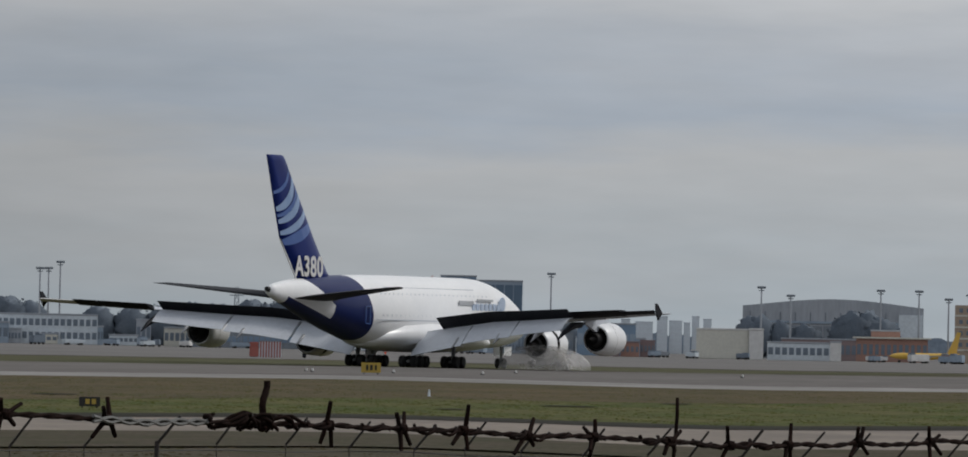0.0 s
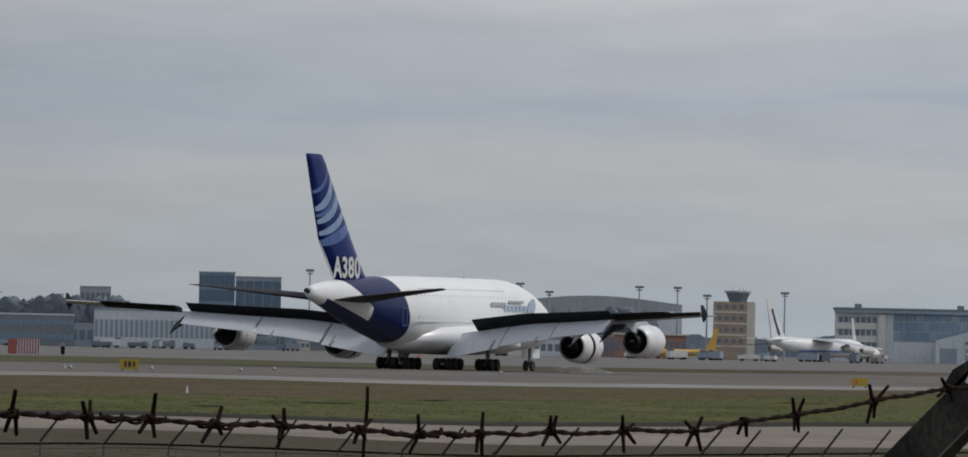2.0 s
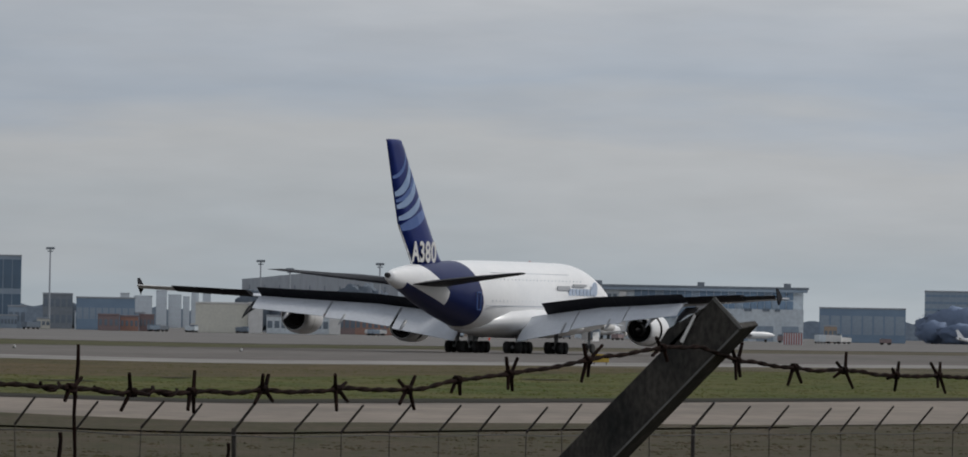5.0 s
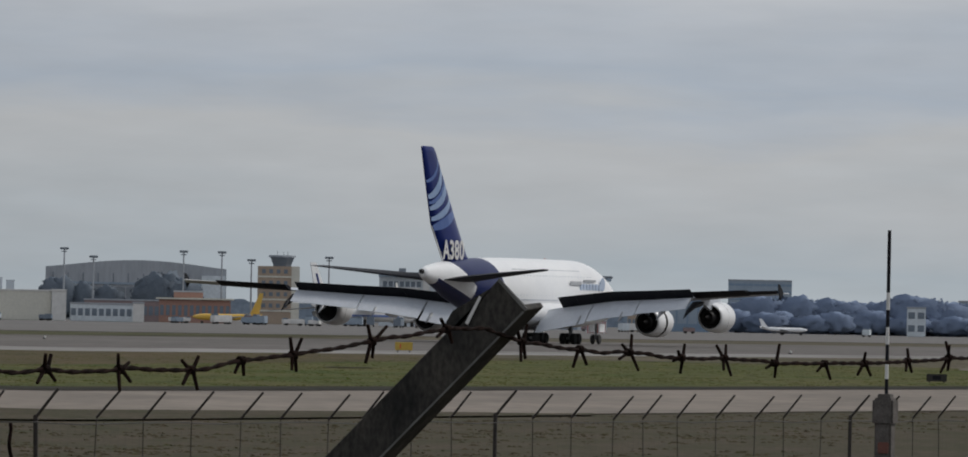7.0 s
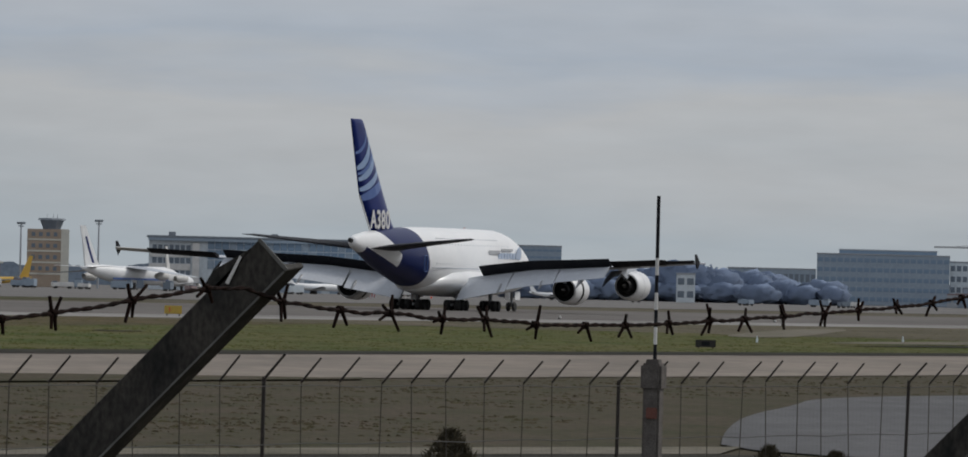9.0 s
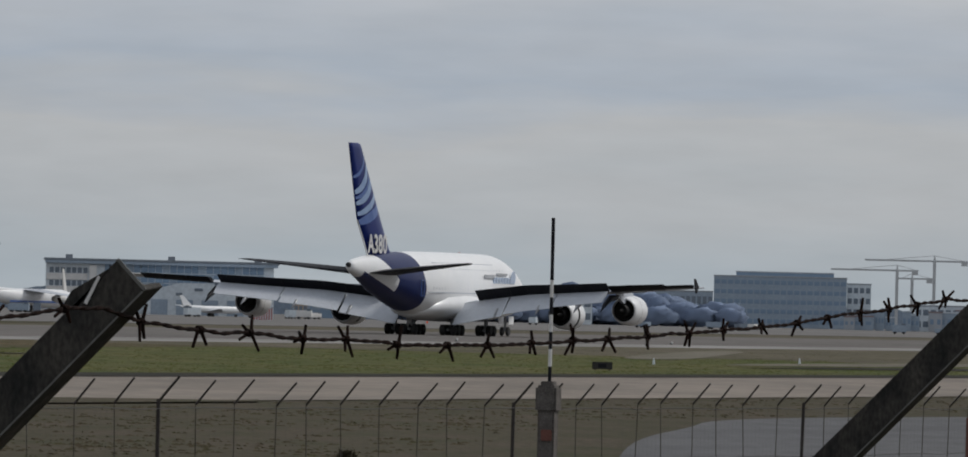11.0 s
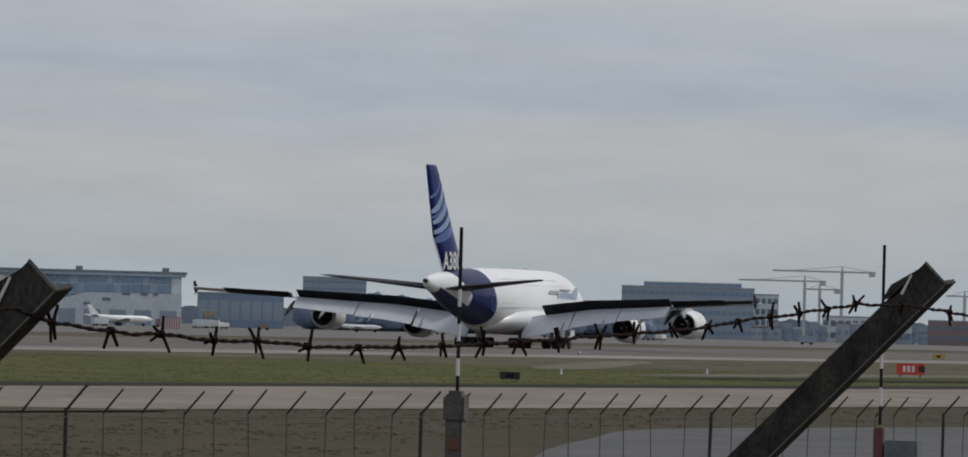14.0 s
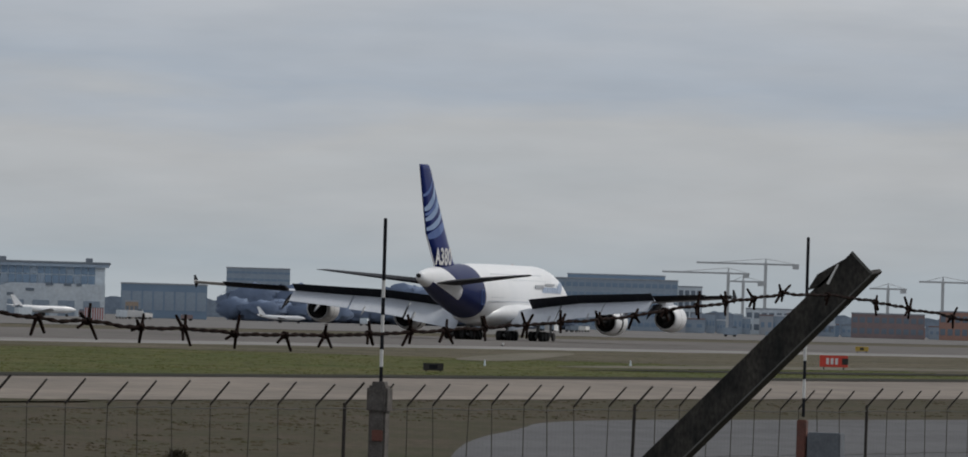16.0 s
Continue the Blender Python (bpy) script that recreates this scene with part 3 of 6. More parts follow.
def panel(side, s0, s1, chord0, chord1, angle, lift, mat, name, parent, thick=0.16, label="", inset=0.0):
    """A hinged surface on the wing's trailing edge between two spans; angle down is positive."""
    bm = bmesh.new()
    rings = []
    for s, chord in ((s0, chord0), ((s0 + s1) / 2, (chord0 + chord1) / 2), (s1, chord1)):
        _, yle, yte, z, _ = lerp(WING, s)
        a = radians(angle)
        back = Vector((0, -math.cos(a), -math.sin(a)))
        up = Vector((0, -math.sin(a), math.cos(a)))
        base = Vector((side * s, yte + inset, z + lift))
        rings.append([base + up * thick, base + back * chord * 0.4 + up * thick * 1.25, base + back * chord + up * 0.02,
                      base + back * chord - up * 0.03, base + back * chord * 0.4 - up * thick, base - up * thick])
    loft(bm, rings)
    return part(name, bm, mat, parent, label)


def revolve(bm, profile, centre, n=28):
    """A body of revolution about the y axis: profile of (y, radius)."""
    c = Vector(centre)
    rings = [[c + Vector((r * math.cos(2 * math.pi * i / n), y, r * math.sin(2 * math.pi * i / n))) for i in range(n)] for y, r in profile]
    loft(bm, rings, caps=False)


def engine(parent, x, y, z, opened, wing_z, wing_y):
    """y: the rear lip of the fan cowl; the intake points forward."""
    e = new("engine")
    e.parent = parent
    e.location = (x, y, z)
    bm = bmesh.new()
    front = 2.35 if opened else 2.2
    revolve(bm, [(front, 1.92), (3.4, 1.98), (4.6, 1.90), (5.3, 1.70), (5.45, 1.58), (5.2, 1.50), (front, 1.6)], (0, 0, 0))
    part("intake_cowl", bm, M["white"], e, "white fan cowl", True)
    bm = bmesh.new()
    shift = -0.55 if opened else 0.0
    revolve(bm, [(2.2 + shift, 1.90), (1.2 + shift, 1.84), (0.3 + shift, 1.66), (shift, 1.52), (0.05 + shift, 1.44), (2.2 + shift, 1.6), (2.2 + shift, 1.90)], (0, 0, 0))
    part("reverser_sleeve", bm, M["white"], e, "white rear cowl slid back" if opened else "white rear cowl", True)
    bm = bmesh.new()
    revolve(bm, [(5.1, 1.52), (2.0, 1.62), (0.4 + shift, 1.42), (0.45 + shift, 1.0), (2.4, 0.95), (2.5, 0.02)], (0, 0, 0))
    part("cascade", bm, M["hollow"], e, "dark inner duct", True)
    bm = bmesh.new()
    revolve(bm, [(2.4, 1.05), (0.6, 0.98), (-0.9, 0.72), (-0.92, 0.62), (-0.4, 0.5), (-0.4, 0.45), (-1.7, 0.12), (-1.75, 0.02)], (0, 0, 0), 20)
    part("core_nozzle", bm, M["hollow"], e, "dark core nozzle and plug", True)
    bm = bmesh.new()
    for k in range(20):
        a = 2 * math.pi * k / 20
        box(bm, (0.95 * math.cos(a), 4.4, 0.95 * math.sin(a)), (1.1, 0.06, 0.22), Matrix.Rotation(-a, 4, "Y"))
    part("fan", bm, M["metal"], e)
    bm = bmesh.new()
    zz, yy = wing_z - z, wing_y - y
    rings = []
    for yv, z0, z1, w in ((4.3, 1.7, 1.95, 0.12), (2.6, 1.5, zz + 0.1, 0.24), (-0.4, 0.9, zz + 0.1, 0.24), (-3.4, zz - 0.5, zz, 0.08)):
        rings.append([Vector((-w, yv, z0)), Vector((w, yv, z0)), Vector((w, yv, z1)), Vector((-w, yv, z1))])
    loft(bm, rings)
    part("pylon", bm, M["wing"], e)
    return e


def bogie(parent, x, y, axles, top):
    g = new("landing_gear")
    g.parent = parent
    g.location = (x, y, 0)
    bm = one_rod((0, 0, 0.75), (0, 0.2, top), 0.24, 0.30, 12)
    rod(bm, (0, 0.1, 1.5), (0.9 if x < 0 else -0.9, 0.6, top), 0.12, 0.12)
    part("strut", bm, M["strut"], g)
    span = 1.7 * (axles - 1)
    part("bogie_beam", one_box((0, 0, 0.72), (0.34, span + 0.5, 0.34), None, 0.08), M["strut"], g)
    first = None
    for k in range(axles):
        yy = -span / 2 + 1.7 * k
        for xx in (-0.72, 0.72):
            m = pose(xx, yy, 0.70)
            if first is None:
                bm = bmesh.new()
                rings = [[Vector((w, r * math.cos(2 * math.pi * i / 20), r * math.sin(2 * math.pi * i / 20))) for i in range(20)]
                         for w, r in ((-0.30, 0.30), (-0.33, 0.52), (-0.27, 0.66), (-0.14, 0.70), (0.14, 0.70), (0.27, 0.66), (0.33, 0.52), (0.30, 0.30))]
                loft(bm, rings)
                first = part("wheel", bm, M["tyre"], g, "", True)
                first.matrix_basis = m
            else:
                again(first, "wheel", m)
    part("leg_door", one_box((0.55 if x > 0 else -0.55, 0.2, top - 1.1), (0.08, 2.6, 1.5), None, 0.03), M["white"], g)
    return g


def build_airliner():
    a = thing("airliner", "huge white four-engined double-deck airliner with navy tail braking on the runway", "airplane")
    # fuselage: y from the tail, half width, underside, top
    hull = [(0.25, 0.40, 8.1, 9.0), (0.6, 0.52, 7.95, 9.12), (2.0, 0.82, 7.5, 9.42), (6.0, 1.42, 6.6, 9.88), (12.0, 2.35, 5.1, 10.3), (18.0, 3.02, 3.85, 10.55),
            (25.0, 3.52, 2.55, 10.7), (32.0, 3.57, 2.3, 10.75), (44.0, 3.57, 2.3, 10.75), (55.5, 3.57, 2.3, 10.72), (58.0, 3.5, 2.3, 10.55), (60.5, 3.36, 2.35, 10.2),
            (63.0, 3.1, 2.45, 9.65), (65.5, 2.75, 2.65, 8.95), (68.0, 2.25, 2.95, 8.1), (70.5, 1.55, 3.5, 7.15), (72.1, 0.8, 4.3, 6.2), (72.7, 0.15, 5.0, 5.4)]

    def ring(y, w, lo, hi, n=36):
        out = []
        for i in range(n):
            t = 2 * math.pi * i / n
            c, s = math.cos(t), math.sin(t)
            zz = (lo + hi) / 2 - 0.06 * (hi - lo)
            up = hi - zz if s > 0 else zz - lo
            out.append(Vector((w * math.copysign(abs(c) ** 0.9, c), y, zz + up * math.copysign(abs(s) ** 0.95, s))))
        return out

    def smooth_rows(rows, step):
        ys = [r[0] for r in rows]
        out, y = [], ys[0]
        while y < ys[-1]:
            out.append(lerp(rows, y))
            y += step
        return out + [list(rows[-1])]

    bm = bmesh.new()
    loft(bm, [ring(*r) for r in smooth_rows(hull, 0.9)])
    part("fuselage", bm, M["fuselage"], a, "white fuselage with a navy band round the tail", True)
    bm = bmesh.new()
    rings = []
    for y, w, lo, hi in ((24.5, 1.6, 2.6, 3.4), (27, 3.2, 2.2, 4.9), (31, 4.2, 1.85, 5.7), (38, 4.5, 1.75, 5.9), (46, 4.4, 1.75, 5.8), (52, 4.0, 1.9, 5.2), (57, 2.9, 2.1, 4.0), (59.5, 1.0, 2.5, 3.0)):
        rings.append([Vector((w * math.cos(t), y, (lo + hi) / 2 + (hi - lo) / 2 * math.sin(t))) for t in [2 * math.pi * i / 28 for i in range(28)]])
    loft(bm, rings)
    part("belly_fairing", bm, M["white"], a, "white wing root fairing", True)
    part("exhaust_pipe", one_rod((0, 0.5, 8.65), (0, -0.25, 8.7), 0.34, 0.27, 14), M["hollow"], a)
    # fin and tailplane
    # fin: height, leading edge y, trailing edge y, half thickness
    FIN = [(9.2, 18.6, 8.2, 0.64), (10.9, 15.8, 6.6, 0.60), (14.65, 12.2, 2.9, 0.48), (19.0, 8.2, 1.0, 0.38), (23.4, 4.2, -0.8, 0.25), (23.95, 3.6, -1.05, 0.18), (24.1, 2.9, -1.0, 0.05)]
    SECTION = [(0.0, 0.0), (0.06, 0.6), (0.2, 0.95), (0.4, 1.0), (0.7, 0.6), (1.0, 0.07)]
    bm = bmesh.new()
    loft(bm, [[Vector((w * k, le + (te - le) * u, z)) for u, k in SECTION + [(u, -k) for u, k in SECTION[:0:-1]]] for z, le, te, w in FIN])
    fin_ob = part("fin", bm, M["navy"], a, "navy tail fin", True)

    def on_fin(u, z, proud):
        """A point of the fin's starboard skin, u from trailing edge to leading edge."""
        _, le, te, w = lerp(FIN, z)
        k = lerp(SECTION, 1 - u)[1]
        return Vector((w * k + proud, te + (le - te) * u, z))

    # swept stripes of the fin's emblem
    for low, high, t0, t1, mat in ((17.6, 21.6, 0.8, 1.2, "lightblue"), (16.2, 19.6, 0.7, 1.1, "lightblue"), (14.9, 17.8, 0.7, 0.9, "lightblue"), (13.75, 16.0, 1.0, 1.3, "midblue"), (16.95, 20.6, 0.5, 0.6, "midblue"), (19.6, 23.2, 0.5, 0.4, "midblue")):
        bm = bmesh.new()
        rows = []
        for i in range(21):
            u = 0.03 + 0.94 * i / 20
            z = low + (high - low) * u ** 2.0
            th = (t0 + (t1 - t0) * u) * (0.35 + 0.65 * math.sin(math.pi * (0.12 + 0.8 * u)))
            rows.append((bm.verts.new(on_fin(u, z, 0.03)), bm.verts.new(on_fin(u, z + th, 0.03))))
        for p, q in zip(rows, rows[1:]):
            bm.faces.new((p[0], q[0], q[1], p[1]))
        part("emblem_band", bm, M[mat], fin_ob, "pale blue curved stripe" if mat == "lightblue" else "mid blue curved stripe")
    bm = bmesh.new()
    rings = []
    for z in (9.7, 11.2, 13.0, 14.4):
        _, le, te, w = lerp(FIN, z)
        d = 0.30 * (14.6 - z) / 5
        rings.append([Vector((-0.07, te - 0.02, z)), Vector((0.07, te - 0.02, z)), Vector((0.10, te + d, z)), Vector((-0.10, te + d, z))])
    loft(bm, rings)
    part("rudder_edge", bm, M["white"], fin_ob, "white lower rudder edge")
    cu = bpy.data.curves.new("number", "FONT")
    cu.body, cu.size, cu.extrude, cu.offset = "A380", 3.25, 0.02, 0.08
    cu.space_character = 1.06
    tx = new("number", cu)
    bpy.context.view_layer.update()
    me = bpy.data.meshes.new_from_object(tx.evaluated_get(bpy.context.evaluated_depsgraph_get()))
    bpy.data.objects.remove(tx)
    me.materials.clear()
    me.materials.append(M["whitepaint"])
    tx = new("type_number", me)
    tx.parent = fin_ob
    tx["label"] = "white type number"
    tx.matrix_basis = Matrix(((0, -0.02, 1, 0.60), (1.04, 0, 0, 6.15), (0, 1, 0.02, 10.35), (0, 0, 0, 1)))
    # near-black colour paints the shade on the tailplane seen from behind
    for side in (-1, 1):
        bm = bmesh.new()
        loft(bm, [airfoil(15.2, 5.0, side * 1.0, 7.7, 1.7), airfoil(9.6, 3.0, side * 8.0, 8.45, 1.15), airfoil(5.4, 1.6, side * 14.6, 9.1, 0.45), airfoil(4.0, 1.5, side * 15.2, 9.15, 0.1)])
        part("tailplane", bm, M["dark"], a, "tailplane with its shade painted near-black", True)
    # wings
    for side in (-1, 1):
        bm = bmesh.new()
        loft(bm, [airfoil(le, te - 0.15, side * s, z, t) for s, le, te, z, t in WING])
        wing = part("wing", bm, M["wing"], a, "pale grey wing with flaps and spoilers out", True)
        for s0, s1, c0, c1, ang, lift in ((3.9, 11.0, 5.0, 4.3, 33, 0.0), (11.25, 18.4, 4.2, 3.5, 31, 0.02), (18.6, 26.3, 3.4, 2.7, 29, 0.02)):
            panel(side, s0, s1, c0, c1, ang, lift - 0.1, M["wing"], "flap", wing, 0.14, "pale grey lowered flap")
        # ailerons and spoilers: shade of their rear faces is put into the colour
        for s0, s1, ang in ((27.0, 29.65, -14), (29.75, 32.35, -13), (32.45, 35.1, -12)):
            panel(side, s0, s1, 2.4, 2.2, ang, 0.1, M["dark"], "aileron", wing, 0.22, "aileron with its shade painted near-black")
        # tip edges: lit look painted white to port, shaded look painted dark to starboard
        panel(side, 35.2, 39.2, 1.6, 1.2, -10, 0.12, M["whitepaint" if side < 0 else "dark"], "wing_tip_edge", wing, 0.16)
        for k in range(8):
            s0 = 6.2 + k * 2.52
            panel(side, s0, s0 + 2.49, 2.7 - 0.08 * k, 2.62 - 0.08 * k, -31, 0.0, M["dark"], "spoiler", wing, 0.06, "raised spoiler with its shaded back painted near-black", 0.9)
        for s in (10.0, 16.5, 22.5, 26.7):
            _, le, te, z, _ = lerp(WING, s)
            bm = bmesh.new()
            loft(bm, [[Vector((side * s + w * math.cos(t), te + dy, z - dz + hh * math.sin(t))) for t in [2 * math.pi * i / 10 for i in range(10)]]
                      for dy, dz, w, hh in ((4.0, 0.5, 0.05, 0.05), (2.5, 0.75, 0.32, 0.35), (0, 0.9, 0.38, 0.45), (-2.4, 1.7, 0.28, 0.32), (-4.2, 2.6, 0.04, 0.05))])
            part("flap_track_fairing", bm, M["strut" if s < 25 else "dark"], wing, "", True)
        bm = bmesh.new()
        loft(bm, [[Vector((side * (39.4 + w), y, z)) for w, y in ((-0.05, y0), (0.05, y0), (0.05, y1), (-0.05, y1))] for z, y0, y1 in ((6.1, 21.6, 21.9), (6.95, 22.9, 21.0), (8.0, 21.4, 20.8))])
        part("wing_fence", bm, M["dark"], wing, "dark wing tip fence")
        for s, y, z, opened in ((14.9, 43.5, 3.0, True), (25.7, 35.6, 3.75, False)):
            _, le, te, wz, _ = lerp(WING, s)
            engine(a, side * s, y, z, opened, wz, le)
        bogie(a, side * 6.2, 38.7, 2, 4.4)
        bogie(a, side * 2.65, 35.4, 3, 2.6)
    g = new("nose_gear")
    g.parent = a
    g.location = (0, 66.8, 0)
    part("strut", one_rod((0, 0, 0.6), (0, 0.1, 3.0), 0.16, 0.2, 10), M["strut"], g)
    for xx in (-0.42, 0.42):
        bm = bmesh.new()
        loft(bm, [[Vector((xx + w, r * math.cos(2 * math.pi * i / 20), 0.63 + r * math.sin(2 * math.pi * i / 20))) for i in range(20)]
                  for w, r in ((-0.18, 0.3), (-0.2, 0.5), (-0.1, 0.63), (0.1, 0.63), (0.2, 0.5), (0.18, 0.3))])
        part("wheel", bm, M["tyre"], g, "", True)
    for xx in (-0.7, 0.7):
        part("gear_door", one_box((xx, 0.4, 2.1), (0.06, 2.2, 1.1), None, 0.02), M["white"], g)
    # window rows and the faint title on the forward upper side, both decks
    first = None
    for row, z, w in (("upper", 8.55, 3.12), ("main", 6.05, 3.545)):
        for k in range(26):
            y = 24.5 + k * 1.22
            m = pose(w, y, z, 0, 0, 0)
            if first is None:
                first = part("cabin_window", one_box((0, 0, 0), (0.05, 0.16, 0.2), None, 0.02), M["palecladding"], a)
                first.matrix_basis = m
            else:
                again(first, "cabin_window", m)
    part("title_bar", one_box((3.53, 48.2, 7.75), (0.10, 4.2, 0.5), None, 0.02), M["titlegrey"], a, "plain dark title bar")
    for k in range(7):
        part("title_bar", one_box((3.53, 50.4 + 1.22 * k, 7.3), (0.10, 0.86, 0.8), None, 0.02), M["titleblue"], a, "plain pale blue title bar")
    part("title_bar", one_box((3.46, 53.8, 8.1), (0.14, 4.6, 0.3), None, 0.02), M["titlegrey"], a, "plain grey title bar")
    part("emblem_disc", one_rod((3.40, 59.0, 7.7), (3.50, 59.0, 7.7), 0.85, 0.85, 20), M["titleblue"], a, "pale blue round emblem")
    # seam lines along the skin and a door outline on the navy tail
    for z, y0, y1 in ((5.5, 22.5, 47.0), (9.3, 26.0, 52.0)):
        part("skin_seam", one_box((3.545 if z < 6 else 2.66, (y0 + y1) / 2, z), (0.06, y1 - y0, 0.11)), M["wing"], a, "grey seam line along the skin")
    for dy, dz, ly, lz in ((0, -1.0, 1.2, 0.09), (0, 1.0, 1.2, 0.09), (-0.6, 0, 0.09, 2.0), (0.6, 0, 0.09, 2.0)):
        part("door_outline", one_box((3.33, 20.6 + dy, 6.0 + dz), (0.10, ly, lz)), M["midblue"], a, "paler outline of the rear door")
    part("beacon", one_rod((0, 46, 10.7), (0, 46, 10.92), 0.09, 0.06, 10), M["redpaint"], a, "unlit red beacon")
    part("beacon", one_rod((0, 33, 1.75), (0, 33, 1.5), 0.13, 0.08, 10), M["beacon"], a, "red beacon")
    return a


airliner = build_airliner()


# ---- the near fence: angle-iron posts with a cranked arm and one rusted strand ----
def fence_arm_post(y, z_tip, turn=0.0):
    """The arm's upper corner stands at (FENCE_X, y, z_tip)."""
    p = thing("fence_post", "dark weathered angle-iron fence post with a cranked arm", "fence post", pose(NEAR_X, y, 0, 0, 0, turn), "near fence posts")
    up, n, along = Vector((1, 0, 1)).normalized(), Vector((-1, 0, 1)).normalized(), Vector((0, 1, 0))
    tip = Vector((0, 0, z_tip))
    w, t, reach = 0.034, 0.005, 0.62

    def ell(at, up_dir):
        return [at, at - n * w, at - n * w + along * w, at - n * (w - t) + along * w, at - n * (w - t) + along * t, at + along * t]

    bm = bmesh.new()
    top = ell(tip, up)
    top[1] = top[1] - up * 0.001
    top[2] = top[2] + up * 0.004
    top[3] = top[3] + up * 0.004
    loft(bm, [ell(tip - up * reach, up), ell(tip - up * reach * 0.5, up), top])
    bmesh.ops.bevel(bm, geom=[e for e in bm.edges], offset=0.0007, segments=1, affect="EDGES")
    part("arm", bm, M["iron"], p)
    knee = tip - up * reach
    bm = bmesh.new()
    flat = lambda z: [Vector((knee.x + a, b, z)) for a, b in ((0, 0), (0.05, 0), (0.05, t), (t, t), (t, 0.05), (0, 0.05))]
    loft(bm, [flat(0.0), flat(1.2), flat(knee.z + 0.03)])
    part("upright", bm, M["iron"], p)
    def plate(pts, deep):
        out = bmesh.new()
        loft(out, [[q + along * d for q in pts] for d in (0.0, deep)])
        return out

    # a bent tab at the wire hole; a pale plate paints daylight through the gap
    part("bent_tab", plate([tip - up * 0.008 - n * 0.001, tip - up * 0.046 + n * 0.009, tip - up * 0.066 + n * 0.004, tip - up * 0.052 - n * 0.004], 0.003), M["iron"], p)
    a0, a1 = tip - up * 0.021 - n * 0.0005 - along * 0.0015, tip - up * 0.044 - n * 0.0085 - along * 0.0015
    part("slot_daylight", plate([a0, a1, a1 + n * 0.0028 - up * 0.001, a0 + n * 0.0022], 0.001), M["whitepaint"], p, "pale plate painting the daylight seen through the slot")
    # a pale strip paints the highlight along the arm's corner
    e0 = tip - n * (w - 0.0012) - along * 0.0012
    part("edge_highlight", plate([e0 - up * 0.003, e0 - up * reach, e0 - up * reach - n * 0.0016, e0 - up * 0.003 - n * 0.0016], 0.001), M["worn"], p, "pale strip painting the corner's highlight")
    # the lit rim of the sawn end is painted the same way
    part("cut_end", plate([tip - along * 0.001 + up * 0.001, tip - n * w - along * 0.001 + up * 0.001, tip - n * w - along * 0.001 - up * 0.0018, tip - along * 0.001 - up * 0.0018], 0.001), M["worn"], p, "sawn end painted bright as if lit")
    return p


NEAR_X = -2.44
for y, z in ((4.02, 3.17), (7.046, 3.1935), (9.968, 3.233), (12.95, 3.26)):
    fence_arm_post(y, z)

# strand: y along the fence, z of the wire
SAG = [(4.0, 3.148), (4.93, 3.134), (5.25, 3.130), (5.6, 3.124), (5.84, 3.118), (6.10, 3.118), (6.36, 3.121), (6.575, 3.132), (6.72, 3.141), (6.90, 3.1525), (7.0, 3.154),
       (7.10, 3.143), (7.24, 3.137), (7.5, 3.1325), (7.9, 3.127), (8.2, 3.131), (8.58, 3.140), (9.0, 3.152), (9.28, 3.166), (9.52, 3.177), (9.65, 3.183), (9.84, 3.184),
       (10.06, 3.179), (10.23, 3.172), (10.44, 3.164), (11.2, 3.150), (12.2, 3.17), (12.95, 3.2)]
BARBS = [4.75, 4.885, 5.19, 5.30, 5.394, 5.494, 5.603, 5.736, 5.842, 5.946, 6.076, 6.217, 6.357, 6.459, 6.569, 6.738, 6.907, 7.089, 7.233, 7.359, 7.498, 7.615, 7.754, 7.897, 8.022, 8.159,
         8.286, 8.397, 8.531, 8.669, 8.784, 8.923, 9.061, 9.18, 9.30, 9.41, 9.523, 9.644, 9.838, 10.059, 10.216, 10.422, 10.56, 10.70]


def wire_at(y):
    s = lerp(SAG, y)
    return Vector((NEAR_X + 0.006 + 0.004 * noise.noise((y * 3, 0, 2)), y, s[1] + 0.0022 * noise.noise((y * 7, 1, 0)) + 0.0016 * noise.noise((y * 19, 4, 0))))


def tube(bm, pts, r, n=6):
    rings = []
    for i, p in enumerate(pts):
        d = (pts[min(i + 1, len(pts) - 1)] - pts[max(i - 1, 0)]).normalized()
        a = d.cross(Vector((0.3, 0.1, 1))).normalized()
        b = d.cross(a)
        rings.append([p + (a * math.cos(2 * math.pi * k / n) + b * math.sin(2 * math.pi * k / n)) * r for k in range(n)])
    loft(bm, rings)


